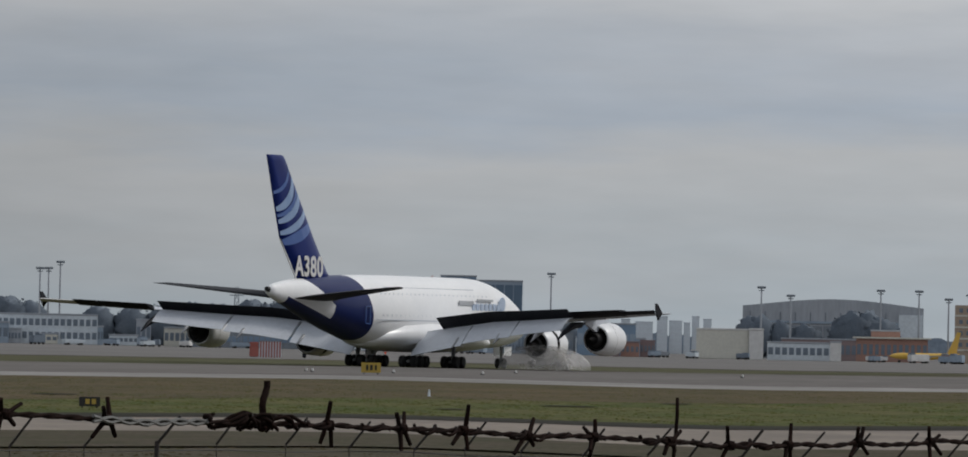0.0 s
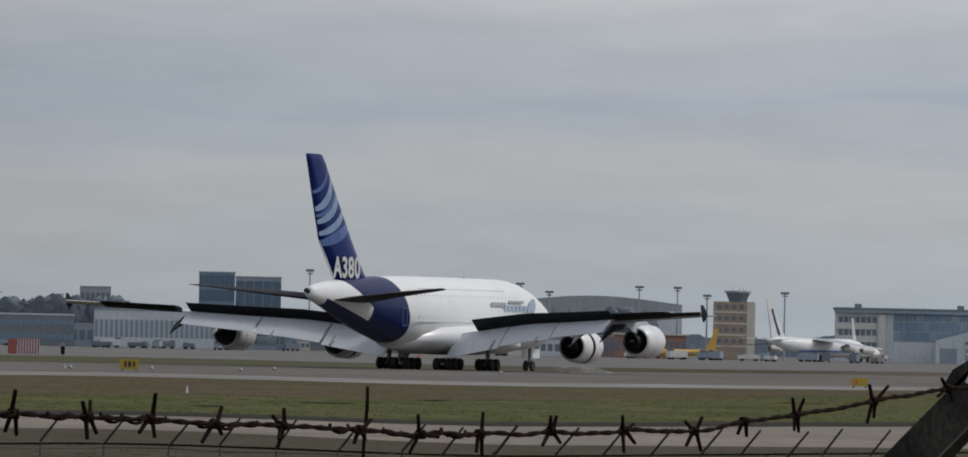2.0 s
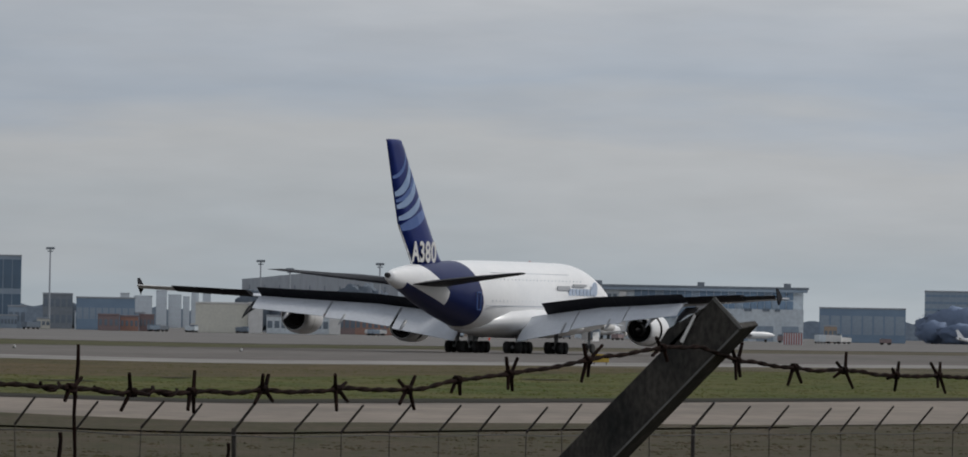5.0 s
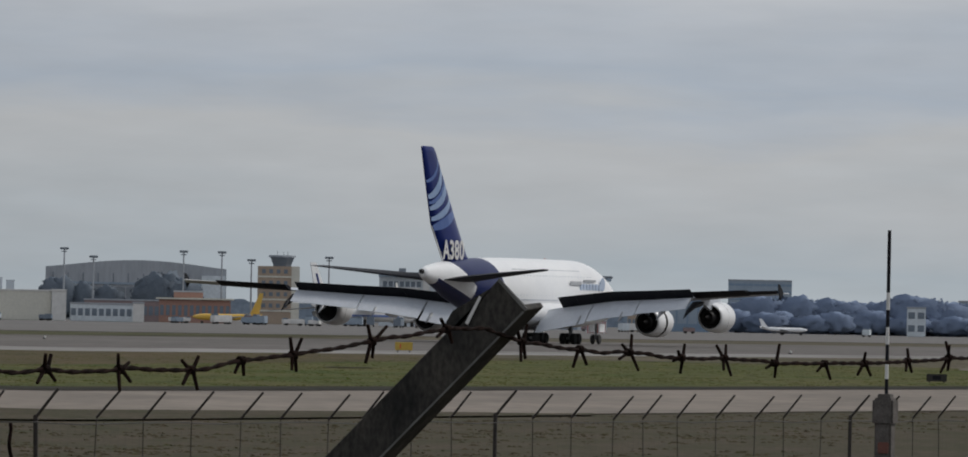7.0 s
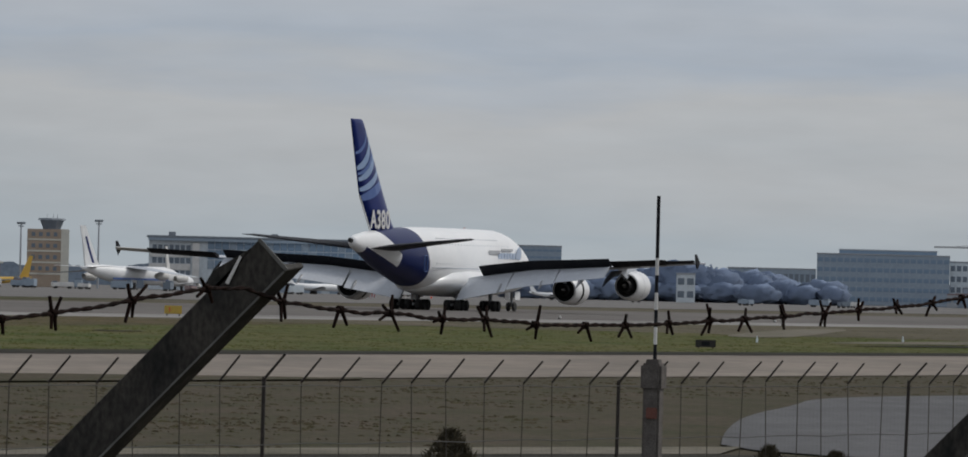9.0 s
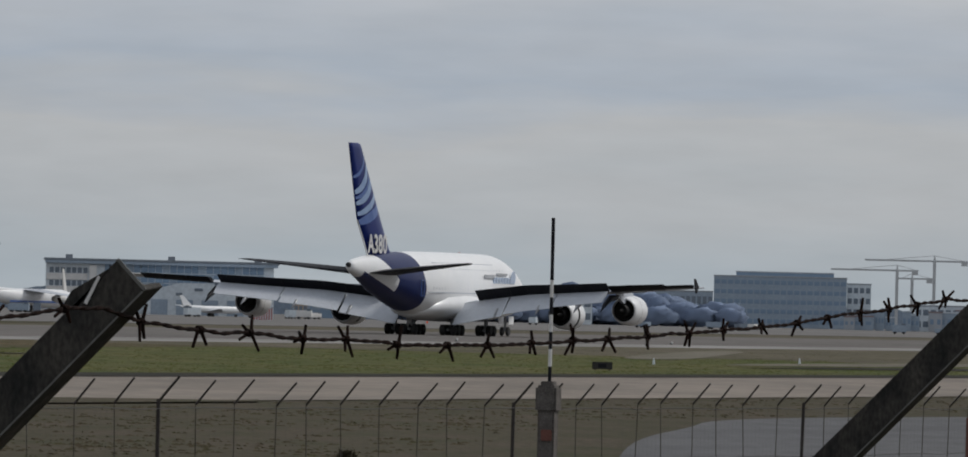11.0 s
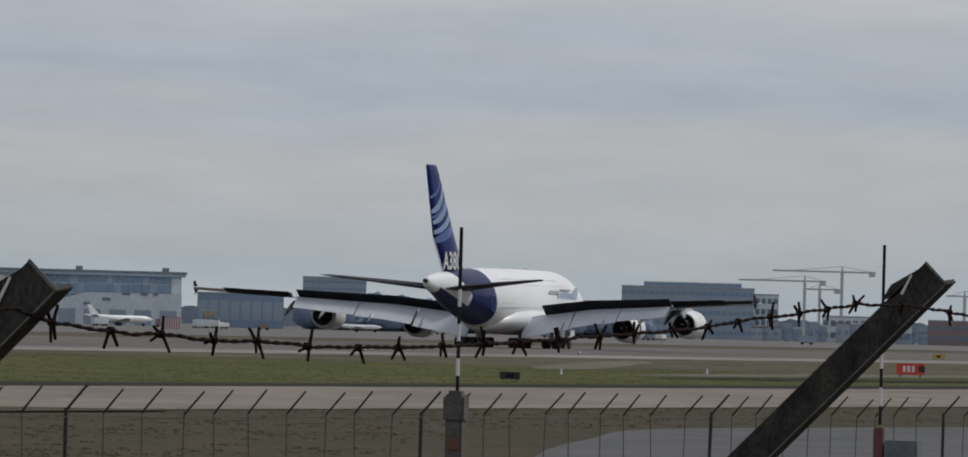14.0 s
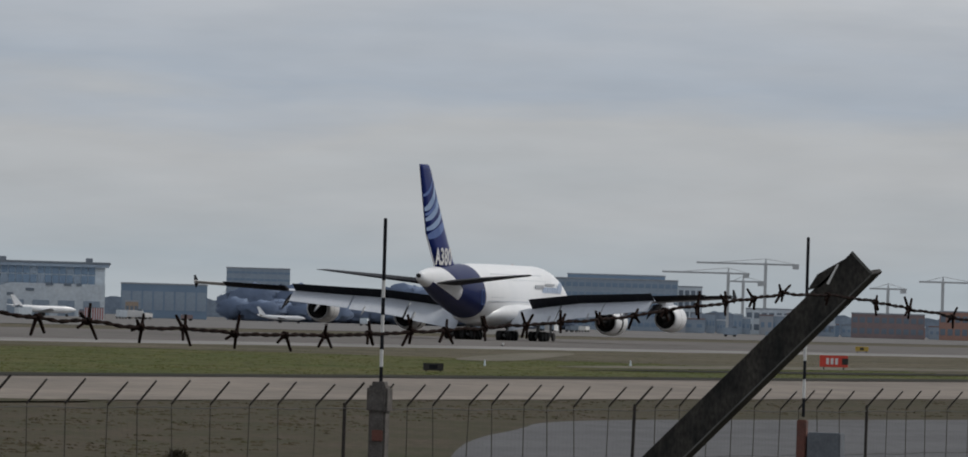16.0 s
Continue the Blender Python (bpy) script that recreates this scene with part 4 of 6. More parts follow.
def barbed_wire():
    w = thing("barbed_wire", "rusted twisted barbed wire strand sagging between the posts", "barbed wire")
    ys = [4.0 + (12.95 - 4.0) * i / 720 for i in range(721)]
    for phase in (0.0, math.pi):
        bm = bmesh.new()
        tube(bm, [wire_at(y) + Vector((0.0009 * math.cos(y * 110 + phase), 0, 0.0009 * math.sin(y * 110 + phase))) for y in ys], 0.0012, 5)
        part("strand", bm, M["rust"], w, "", True)
    rnd = random.Random(5)
    for y in BARBS:
        c = wire_at(y)
        size = rnd.uniform(0.85, 1.1)
        bm = bmesh.new()
        tube(bm, [c + Vector((0.0024 * math.cos(i * 0.9), -0.005 + 0.010 * i / 20, 0.0024 * math.sin(i * 0.9))) for i in range(21)], 0.0013, 5)
        barb = part("barb", bm, M["rust"], w, "", True)
        # two cut ends spread above the strand and two below, some bent flat or lost
        lean, spread = rnd.uniform(-0.4, 0.4), rnd.uniform(0.3, 0.8)
        for k, (rise, way) in enumerate(((1, -1), (1, 1), (-1, -1), (-1, 1))):
            if k < 2 and rnd.random() < 0.3:
                continue
            tilt = lean + way * spread * rnd.uniform(0.7, 1.5)
            d = Vector((rnd.uniform(-0.35, 0.35), math.sin(tilt), rise * math.cos(tilt))).normalized()
            start = c + Vector((0, (-0.003, 0.003)[k % 2], 0))
            part("spike", one_rod(start, start + d * 0.0165 * size * rnd.uniform(0.7, 1.05), 0.0017, 0.0013, 6), M["rust"], barb)
    # a snarl of old wire where a broken strand was wound on
    for k in range(7):
        bm = bmesh.new()
        y0, turns = 5.005 + 0.013 * k, 0.5 + 0.12 * k
        tube(bm, [wire_at(y0 + 0.0045 * i) + Vector((0.006 * math.cos(i * turns + k), 0.004 * math.cos(i * 0.7 + k), 0.001 + (0.003 + 0.0008 * (k % 4)) * math.sin(i * turns + k * 1.7))) for i in range(16)], 0.0012, 5)
        part("loose_end", bm, M["rust"], w, "", True)
    for k in range(11):
        bm = bmesh.new()
        y0 = 5.16 + 0.075 * k + rnd.uniform(-0.02, 0.02)
        n, swing = rnd.randint(7, 16), rnd.uniform(0.0012, 0.003)
        tube(bm, [wire_at(y0 + 0.004 * i) + Vector((0.003 * math.cos(i * 0.8 + k), 0, swing * math.sin(i * 0.75 + k))) for i in range(n)], 0.0011, 5)
        part("loose_end", bm, M["rust"], w, "", True)
    for k in range(2):
        bm = bmesh.new()
        tube(bm, [wire_at(4.86 + 0.008 * i) + Vector((0.003, 0, 0.0016 * math.cos(i * 1.1 + k * 3.14))) for i in range(20)], 0.0011, 5)
        part("pale_strand", bm, M["worn"], w, "pale galvanised twist")
    for y, z0, z1, r, lean in ((5.745, 3.055, 3.150, 0.0013, 0.004), (5.098, 3.128, 3.158, 0.0022, 0.006), (5.725, 3.05, 3.091, 0.0015, -0.004), (6.02, 3.05, 3.082, 0.0014, -0.003)):
        bm = bmesh.new()
        tube(bm, [Vector((NEAR_X + 0.004, y + 0.002 * math.sin(i * 1.1) + lean * i / 8, z0 + (z1 - z0) * i / 8)) for i in range(9)], r, 6)
        part("broken_wire", bm, M["rust"], w, "", True)


barbed_wire()

# ---- the airfield fence ----
FAR_X = -36.0
ANCHOR, SPACING, EVERY = 102.0, 1.388, 10


def airfield_fence():
    y0, n = 64.32, 84
    thick = thing("fence_post", "dark steel airfield fence post with a cranked arm", "fence post", pose(FAR_X, y0, 0), "airfield fence posts")
    part("post", one_box((0, 0, 0.8), (0.042, 0.042, 2.4), None, 0.008), M["fence"], thick)
    part("arm", one_rod((0, 0, 1.97), (0.255, 0.0, 2.27), 0.017, 0.015, 8), M["fence"], thick)
    bm = one_rod((0, 0.02, 0.9), (0, 0.55, 0.0), 0.02, 0.02, 6)
    part("brace", bm, M["fence"], thick)
    thin = thing("fence_picket", "thin dark steel fence upright with a cranked arm", "fence post", pose(FAR_X, y0 + 1.36, 0), "airfield fence posts")
    part("post", one_box((0, 0, 0.79), (0.012, 0.013, 2.38), None, 0.004), M["post"], thin)
    part("arm", one_rod((0, 0, 1.96), (0.245, 0.0, 2.25), 0.014, 0.012, 7), M["fence"], thin)
    rnd = random.Random(3)
    line = []
    for i in range(2400):
        q = bend(FAR_X, 50 + i * 0.05)
        if not line or (Vector(q) - Vector(line[-1])).length > 0.01:
            line.append(q)
    spots = [(bend(FAR_X, ANCHOR + SPACING * k), k) for k in range(-32, 52)]
    used_first = set()
    for (x, y), k in spots:
        src = thick if k % EVERY == 0 else thin
        rise = max(-0.06, 0.10 - 0.0028 * (y - 86)) if y > 86 else 0.10
        m = pose(x + rnd.uniform(-0.02, 0.02), y, rise + rnd.uniform(-0.03, 0.01), rnd.uniform(-1.2, 1.2), rnd.uniform(-2, 2), 0)
        if src.name in used_first:
            copy_thing(src, m)
        else:
            used_first.add(src.name)
            src.matrix_world = m
    wire = thing("fence_mesh", "dull steel wires of the airfield fence", "fence wire")
    for z in (1.98, 1.3, 0.65, 0.06):
        bm = bmesh.new()
        tube(bm, [Vector((x + 0.02, y, z + 0.02 + 0.012 * math.sin(i * 2.1) - 0.0028 * min(57, max(0, y - 86)))) for i, (x, y) in enumerate(line[::27])], 0.006, 4)
        part("line_wire", bm, M["mesh"], wire)
    bm = bmesh.new()
    for i, (x, y) in enumerate(line[::4]):
        a, b = Vector((x + 0.012, y, 0.05)), Vector((x + 0.012, y + 0.02, 2.0))
        d = Vector((0, 0.002, 0))
        bm.faces.new([bm.verts.new(v) for v in (a - d, a + d, b + d, b - d)])
    tagged(part("wire_netting", bm, M["mesh"], wire), kind="stuff")


airfield_fence()


def marker_pole(y, x, z_box, z_top, wide, red):
    p = thing("marker_pole", "thin black and white marker pole on a concrete post" if not red else "thin marker pole on a red and grey post", "marker pole", pose(x, y, 0))
    if red:
        part("base", one_box((0, 0, 0.9), (0.14, 0.14, 1.8), None, 0.015), M["redpost"], p, "dull red post")
        part("cabinet", one_box((0.35, 0.05, 0.82), (0.5, 0.30, 1.60), None, 0.02), M["cabinet"], p, "blue-grey cabinet")
    else:
        part("base", one_box((0, 0, z_box / 2 - 0.1), (wide * 0.8, wide * 0.8, z_box - 0.2), None, 0.03), M["boxpost"], p, "dark stained concrete post")
        part("head", one_box((0, 0, z_box - 0.17), (wide, wide, 0.34), None, 0.03), M["boxpost"], p, "dark stained concrete head")
        part("cap", one_box((0, 0, z_box + 0.02), (wide * 0.6, wide * 0.6, 0.06), None, 0.01), M["boxpost"], p)
        part("band", one_box((0.02, -wide * 0.4 - 0.012, z_box - 0.62), (0.14, 0.03, 0.14), None, 0.01), M["redpost"], p, "faded red plate")
    n, z = 9, z_box + 0.02
    for k in range(n):
        h = (z_top - z_box) / n * (1.5 if k == n - 1 else 0.94)
        part("pole_section", one_rod((0.01, 0, z), (0.01, 0, z + h), 0.024, 0.023, 8), M["dark" if k % 2 == 0 or k > 5 else "whitepaint"], p)
        z += h
    return p


marker_pole(110.9, -34.0, 2.27, 4.33, 0.27, False)
marker_pole(131.95, -34.0, 1.82, 4.44, 0.2, True)

# ---- road, paths, signs and markers on the field ----
road = [(-52, 174), (-60.8, 203.7), (-68.5, 231.5), (-74, 255), (-78.5, 272), (-80, 287), (-78.5, 305), (-76.5, 330), (-74, 900), (-40, 900), (-40, 174)]
sheet("road", rounded(road), 0.035, M["road"], "grey perimeter road curving behind the fence")
sheet("pavement", [(-66, 133), (-60.3, 157.8), (-57.6, 169.3), (-54.2, 183), (-52, 174), (-55.3, 162.6), (-58.4, 152.9), (-64, 129)], 0.04, M["path"], "pale concrete strip beside the road")
sheet("verge_2", [(-64, 129), (-58.4, 152.9), (-55.3, 162.6), (-52, 174), (-38, 174), (-38, 60), (-64, 60)], 0.03, M["verge"], "dark weedy ground inside the fence")
sheet("path", rounded([(-193, 644), (-214, 722), (-244, 843), (-241, 850), (-208, 722), (-189, 648)]), 0.06, M["path"], "pale worn connecting path")
sheet("path_2", rounded([(-172, 590), (-183, 690), (-180, 760), (-171, 1500), (-168, 1500), (-172, 700), (-166, 600)]), 0.06, M["path"], "narrow pale concrete path")
sheet("verge_3", [(-160, 560), (-163, 592), (-160, 640), (-157, 700), (-154, 700), (-153, 600)], 0.07, M["verge"], "dark grass edge of the path")

for n, (px, py, long, deep) in enumerate(((-186, 432, 1.5, 3.5), (-196, 470, 0.9, 3), (-193, 520, 1.6, 4), (-214, 430, 1.2, 4), (-176, 395, 0.8, 2.5))):
    ring = [(px + (long * math.cos(a) * 0.93 - deep * math.sin(a) * 0.36) * (1 + 0.3 * noise.noise((math.cos(a) * 2, math.sin(a) * 2, n))), py + (long * math.cos(a) * 0.36 + deep * math.sin(a) * 0.93) * (1 + 0.3 * noise.noise((math.cos(a) * 2, math.sin(a) * 2, n)))) for a in [2 * math.pi * i / 18 for i in range(18)]]
    sheet("ground_patch_%d" % (n + 1), ring, 0.065, M["verge"], "dark bare patch of earth in the mown grass")


def board_sign(name, label, x, y, w, h, mat, bars, turn, legs=0.25):
    s = thing(name, label, "airfield sign", pose(x, y, 0, 0, 0, turn))
    part("panel", one_box((0, 0, legs + h / 2), (w, 0.14, h), None, 0.02), M[mat], s)
    for k in (-1, 1):
        part("leg", one_rod((k * w * 0.35, 0, 0), (k * w * 0.35, 0, legs + 0.02), 0.04), M["fence"], s)
    for bx, bw, bm_ in bars:
        part("bar", one_box((bx * w, -0.078, legs + h / 2), (bw * w, 0.02, h * 0.55), None, 0.004), M[bm_], s)
    return s


board_sign("yellow_sign", "yellow airfield guidance sign with dark bars", -348, 763, 1.75, 0.9, "yellow", ((-0.2, 0.12, "blacksign"), (0.02, 0.14, "blacksign"), (0.25, 0.1, "blacksign")), 22)
board_sign("yellow_sign", "plain yellow airfield guidance sign beside the runway", -274.5, 753, 1.5, 0.7, "yellow", ((-0.2, 0.06, "redsign"),), 20)
board_sign("red_sign", "red airfield stop sign with a black end panel", -172, 675, 2.1, 0.85, "redsign", ((-0.22, 0.1, "whitepaint"), (-0.06, 0.1, "whitepaint"), (0.1, 0.1, "whitepaint"), (0.4, 0.22, "blacksign")), 15)
board_sign("black_sign", "black low sign board on the grass", -152, 505, 1.15, 0.42, "blacksign", ((0.0, 0.4, "dark"),), 17, 0.1)
board_sign("black_sign", "black sign with faint amber bars", -176, 357, 0.9, 0.4, "blacksign", ((-0.1, 0.2, "yellow"), (0.2, 0.2, "yellow")), 26, 0.1)
board_sign("yellow_sign", "small yellow sign board far along the runway", -297, 1180, 1.7, 0.6, "yellow", ((0.0, 0.3, "blacksign"),), 15)


def edge_light(x, y, s=1.0):
    e = thing("edge_light", "small black and white runway edge light", "runway light", pose(x, y, 0), "runway edge lights")
    part("base", one_rod((0, 0, 0), (0, 0, 0.16 * s), 0.22 * s, 0.16 * s, 10), M["blacksign"], e)
    part("lens", one_rod((0.1 * s, -0.05, 0.1 * s), (0.1 * s, -0.05, 0.36 * s), 0.12 * s, 0.09 * s, 10), M["whitepaint"], e)
    return e


light_one = edge_light(-380, 818, 0.95)
for x, y in ((-371, 800), (-368, 812), (-364, 824), (-385, 880), (-370, 905), (-296, 1010), (-296, 930)):
    copy_thing(light_one, pose(x, y, 0.05))
cone_one = thing("marker_cone", "small white marker on the grass", "marker", pose(-218, 486, 0.04))
part("cone", one_rod((0, 0, 0), (0, 0, 0.40), 0.09, 0.035, 10), M["palecladding"], cone_one)

for x, y in ((-172, 583), (-178, 640)):
    copy_thing(cone_one, pose(x, y, 0.04))

# ---- buildings across the airfield ----
WINDOW = {}


def pane_mesh(w, h):
    key = (round(w, 2), round(h, 2))
    if key not in WINDOW:
        bm = one_box((0, 0, 0), (w, 0.12, h), None, 0.03)
        me = bpy.data.meshes.new("window")
        bm.to_mesh(me)
        bm.free()
        WINDOW[key] = me
    return WINDOW[key]


def building(name, label, b0, b1, far, top, wall, depth=18.0, floors=0, bays=0, glass="darkglass", win_h=0.5, win_w=0.7, roof="hangargrey", over=0.3, low=0.0, category="building"):
    """A block between two bearings; top is the roof's height."""
    mid = (b0 + b1) / 2
    w = far * abs(radians(b1 - b0))
    b = thing(name, label, category, facing(mid, far))
    part("wall", one_box((0, depth / 2, top / 2 - 0.2), (w, depth, top - 0.4), None, 0.15), M[wall], b)
    part("roof", one_box((0, depth / 2, top - 0.2), (w + over, depth + over, 0.5), None, 0.1), M[roof], b)
    if floors:
        fh, bw = (top - 1.2 - low) / floors, w / bays
        for i in range(floors):
            for j in range(bays):
                me = pane_mesh(bw * win_w, fh * win_h)
                if not me.materials:
                    me.materials.append(M[glass])
                o = new("window", me)
                o.parent = b
                o.location = (-w / 2 + (j + 0.5) * bw, -0.03, low + 0.6 + (i + 0.5) * fh)
    return b


def light_mast(bearing, far, top):
    m = thing("light_mast", "slim grey apron light mast with a lamp head", "light mast", facing(bearing, far), "apron light masts")
    part("pole", one_rod((0, 0, 0), (0, 0, top), 0.34, 0.2, 8), M["hangargrey"], m)
    part("lamp_head", one_box((0, 0, top), (2.6, 0.9, 0.7), None, 0.1), M["roofgrey"], m)
    part("bracket", one_box((0, 0, top - 0.9), (1.7, 0.5, 0.3), None, 0.05), M["roofgrey"], m)
    return m


D = 2800.0
for b, e in ((-26.56, 0.397), (-26.507, 0.398), (-26.436, 0.438), (-23.42, 0.43), (-22.127, 0.375), (-21.947, 0.328), (-21.394, 0.37), (-21.159, 0.37), (-20.977, 0.325), (-20.50, 0.35)):
    light_mast(b, D, height(D, e))



def lattice_mast(bearing, far, top):
    m = thing("lattice_mast", "grey steel lattice mast on the far side of the airfield", "mast", facing(bearing, far))
    w = 1.5
    for sx in (-1, 1):
        for sy in (-1, 1):
            part("leg", one_rod((sx * w, sy * w, 0), (sx * 0.35, sy * 0.35, top), 0.16, 0.1, 6), M["roofgrey"], m)
    n = 9
    for k in range(n):
        z0, z1 = top * k / n, top * (k + 1) / n
        w0, w1 = w + (0.35 - w) * k / n, w + (0.35 - w) * (k + 1) / n
        for q in (-1, 1):
            part("brace", one_rod((-q * w0, -w0, z0), (q * w1, -w1, z1), 0.09, 0.09, 5), M["roofgrey"], m)
    for z, r in ((0.62, 2.6), (0.86, 2.0)):
        part("crossarm", one_rod((-r, 0, top * z), (r, 0, top * z), 0.14, 0.14, 5), M["roofgrey"], m)


lattice_mast(-25.35, 2650, height(2650, 0.31))
hangar_far = 3100.0
building("glass_offices", "blue glass office block with a stepped roof", -24.10, -23.88, 3000, height(3000, 0.41), "glass", 16, 5, 7, "officeglass", 0.78, 0.9)
building("glass_offices", "lower blue glass office wing with a grey frame", -23.875, -23.595, 3000, height(3000, 0.385), "bluegrey", 16, 2, 5, "officeglass", 0.84, 0.9)
building("low_building", "long pale low airport building", -25.62, -24.86, 2700, height(2700, 0.13), "roofgrey", 14, 2, 22, "glass", 0.4, 0.8, "palecladding")
building("low_building", "pale low building with white roof edge", -26.9, -26.2, 2700, height(2700, 0.12), "palecladding", 14, 2, 18, "darkglass")
building("low_building", "white low shed beside the apron", -24.74, -24.0, 2650, height(2650, 0.17), "palecladding", 14, 1, 24, "bluegrey")
building("dark_block", "dark grey block behind the trees", -24.83, -24.64, 3200, height(3200, 0.305), "hangargrey", 15, 3, 6)
building("grey_shed", "long slate-grey shed beside the apron", -23.254, -22.894, 2750, height(2750, 0.137), "glass", 15, 1, 9, "bluegrey", 0.4, 0.8)
building("dark_block", "dark flat-roofed block behind the trees", -23.46, -23.277, 2900, height(2900, 0.157), "roofgrey", 12, 2, 5)
for n, (b0, b1, e) in enumerate(((-23.12, -22.99, 0.034), (-22.985, -22.87, 0.026), (-22.865, -22.775, 0.036))):
    building("brick_house", "reddish low brick house with a pale eaves line", b0, b1, 2600 + 6 * n, height(2600 + 6 * n, e), "brown" if n != 1 else "orange", 10, 1, 4, "darkglass", 0.5, 0.55, "brown")
# haze is painted here by walls close to the sky's tone
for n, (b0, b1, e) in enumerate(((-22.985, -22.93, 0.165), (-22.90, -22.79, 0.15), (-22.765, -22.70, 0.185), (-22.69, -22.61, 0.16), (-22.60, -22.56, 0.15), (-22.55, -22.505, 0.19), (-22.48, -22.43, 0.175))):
    building("tower_block", "tower block beyond the airfield with haze painted into its pale walls", b0, b1, 4000 + 15 * n, height(4000 + 15 * n, e), "farhaze", 14, 5, 4, "palecladding", 0.3, 0.6, "farhaze")
building("cream_warehouse", "cream flat-roofed store beside the apron", -22.522, -22.20, 2600, height(2600, 0.118), "cream", 20, 0, 0, roof="whitepaint")
# the store's brightly lit end is painted as a white block
building("cream_warehouse", "end of the cream store, painted white for its lit face", -22.199, -22.109, 2598, height(2598, 0.122), "whitepaint", 20, 0, 0, roof="whitepaint")
building("white_sheds", "low pale container sheds", -22.085, -21.70, 2600, height(2600, 0.045), "palecladding", 8, 1, 9)
building("white_container", "white box container beside the sheds", -21.70, -21.63, 2590, height(2590, 0.055), "whitepaint", 6)
building("red_terminal", "orange-red low terminal with a pale roof", -21.54, -21.10, 2700, height(2700, 0.085), "orange", 14, 1, 12, "darkglass", 0.5, 0.6, "cream", 2.0)
building("red_terminal", "upper storey of the orange-red terminal", -21.45, -21.27, 2712, height(2712, 0.13), "orange", 10, 0, 0, "darkglass")
building("dark_band", "dark reddish low buildings before the hangar", -22.0, -21.5, 2760, height(2760, 0.07), "brown", 10, 1, 14)


def big_hangar():
    b0, b1, far = -22.24, -21.13, hangar_far
    w = far * radians(b1 - b0)
    h = thing("hangar", "large grey hangar with a low curved roof", "hangar", facing((b0 + b1) / 2, far))
    bm = bmesh.new()
    pts = [(-w / 2, 0)]
    for i in range(15):
        u = i / 14
        e = 0.262 + 0.05 * math.sin(math.pi * min(1, u * 0.93 + 0.02)) ** 1.3
        pts.append((-w / 2 + u * w, height(far, e)))
    pts.append((w / 2, 0))
    loft(bm, [[Vector((x, y, z)) for x, z in pts] for y in (0, 40)])
    part("shell", bm, M["hangargrey"], h)
    for k in range(9):
        part("door_leaf", one_box((-w / 2 + (k + 0.5) * w / 9, -0.1, 5.5), (w / 9 * 0.94, 0.3, 11), None, 0.05), M["roofgrey"], h)
    part("end_bay", one_box((w / 2 - 4.2, -0.5, height(far, 0.225) / 2), (8.0, 0.9, height(far, 0.225)), None, 0.1), M["palecladding"], h, "paler end bay")
    part("eaves_band", one_box((-2.0, -0.3, 12.2), (w - 6, 0.5, 0.8), None, 0.1), M["bluegrey"], h)
    for k in range(12):
        part("wall_rib", one_box((-w / 2 + (k + 0.5) * w / 12, -0.12, 14.0), (0.4, 0.3, 3.2), None, 0.05), M["roofgrey"], h)


big_hangar()


def control_tower():
    far = 2780.0
    t = thing("control_tower", "beige square control tower with a dark glass cab", "control tower", facing(-20.80, far))
    k = far * radians(1)
    shaft_h = height(far, 0.292)
    part("shaft", one_box((-0.01 * k, 5, shaft_h / 2), (0.255 * k, 10, shaft_h), None, 0.1), M["beige"], t, "beige shaft")
    part("side_face", one_box((0.095 * k, -0.16, shaft_h / 2), (0.05 * k, 0.3, shaft_h - 0.3), None, 0.05), M["cream"], t, "cream stair face")
    for i in range(4):
        part("floor_band", one_box((-0.01 * k, -0.12, 4 + i * 3.4), (0.25 * k, 0.2, 0.5), None, 0.05), M["cream"], t)
        for j in range(4):
            part("window", one_box((-0.10 * k + j * 0.045 * k, -0.1, 5.6 + i * 3.4), (1.1, 0.16, 1.2), None, 0.03), M["darkglass"], t)
    bm = bmesh.new()
    c = Vector((0.012 * k, 5, 0))
    loft(bm, [[c + Vector((r * math.cos(a), r * math.sin(a), z)) for a in [2 * math.pi * (i + 0.5) / 8 for i in range(8)]] for z, r in ((shaft_h, 2.9), (shaft_h + 0.6, 3.0), (shaft_h + 2.7, 3.9))])
    part("cab", bm, M["darkglass"], t, "dark glass cab")
    part("cab_roof", one_rod((c.x, 5, shaft_h + 2.7), (c.x, 5, shaft_h + 3.3), 4.2, 3.9, 8), M["roofgrey"], t)
    for dx in (-1.5, 0.4, 1.6):
        part("antenna", one_rod((c.x + dx, 5, shaft_h + 3.2), (c.x + dx, 5, shaft_h + 4.6), 0.06, 0.04, 5), M["dark"], t)


control_tower()


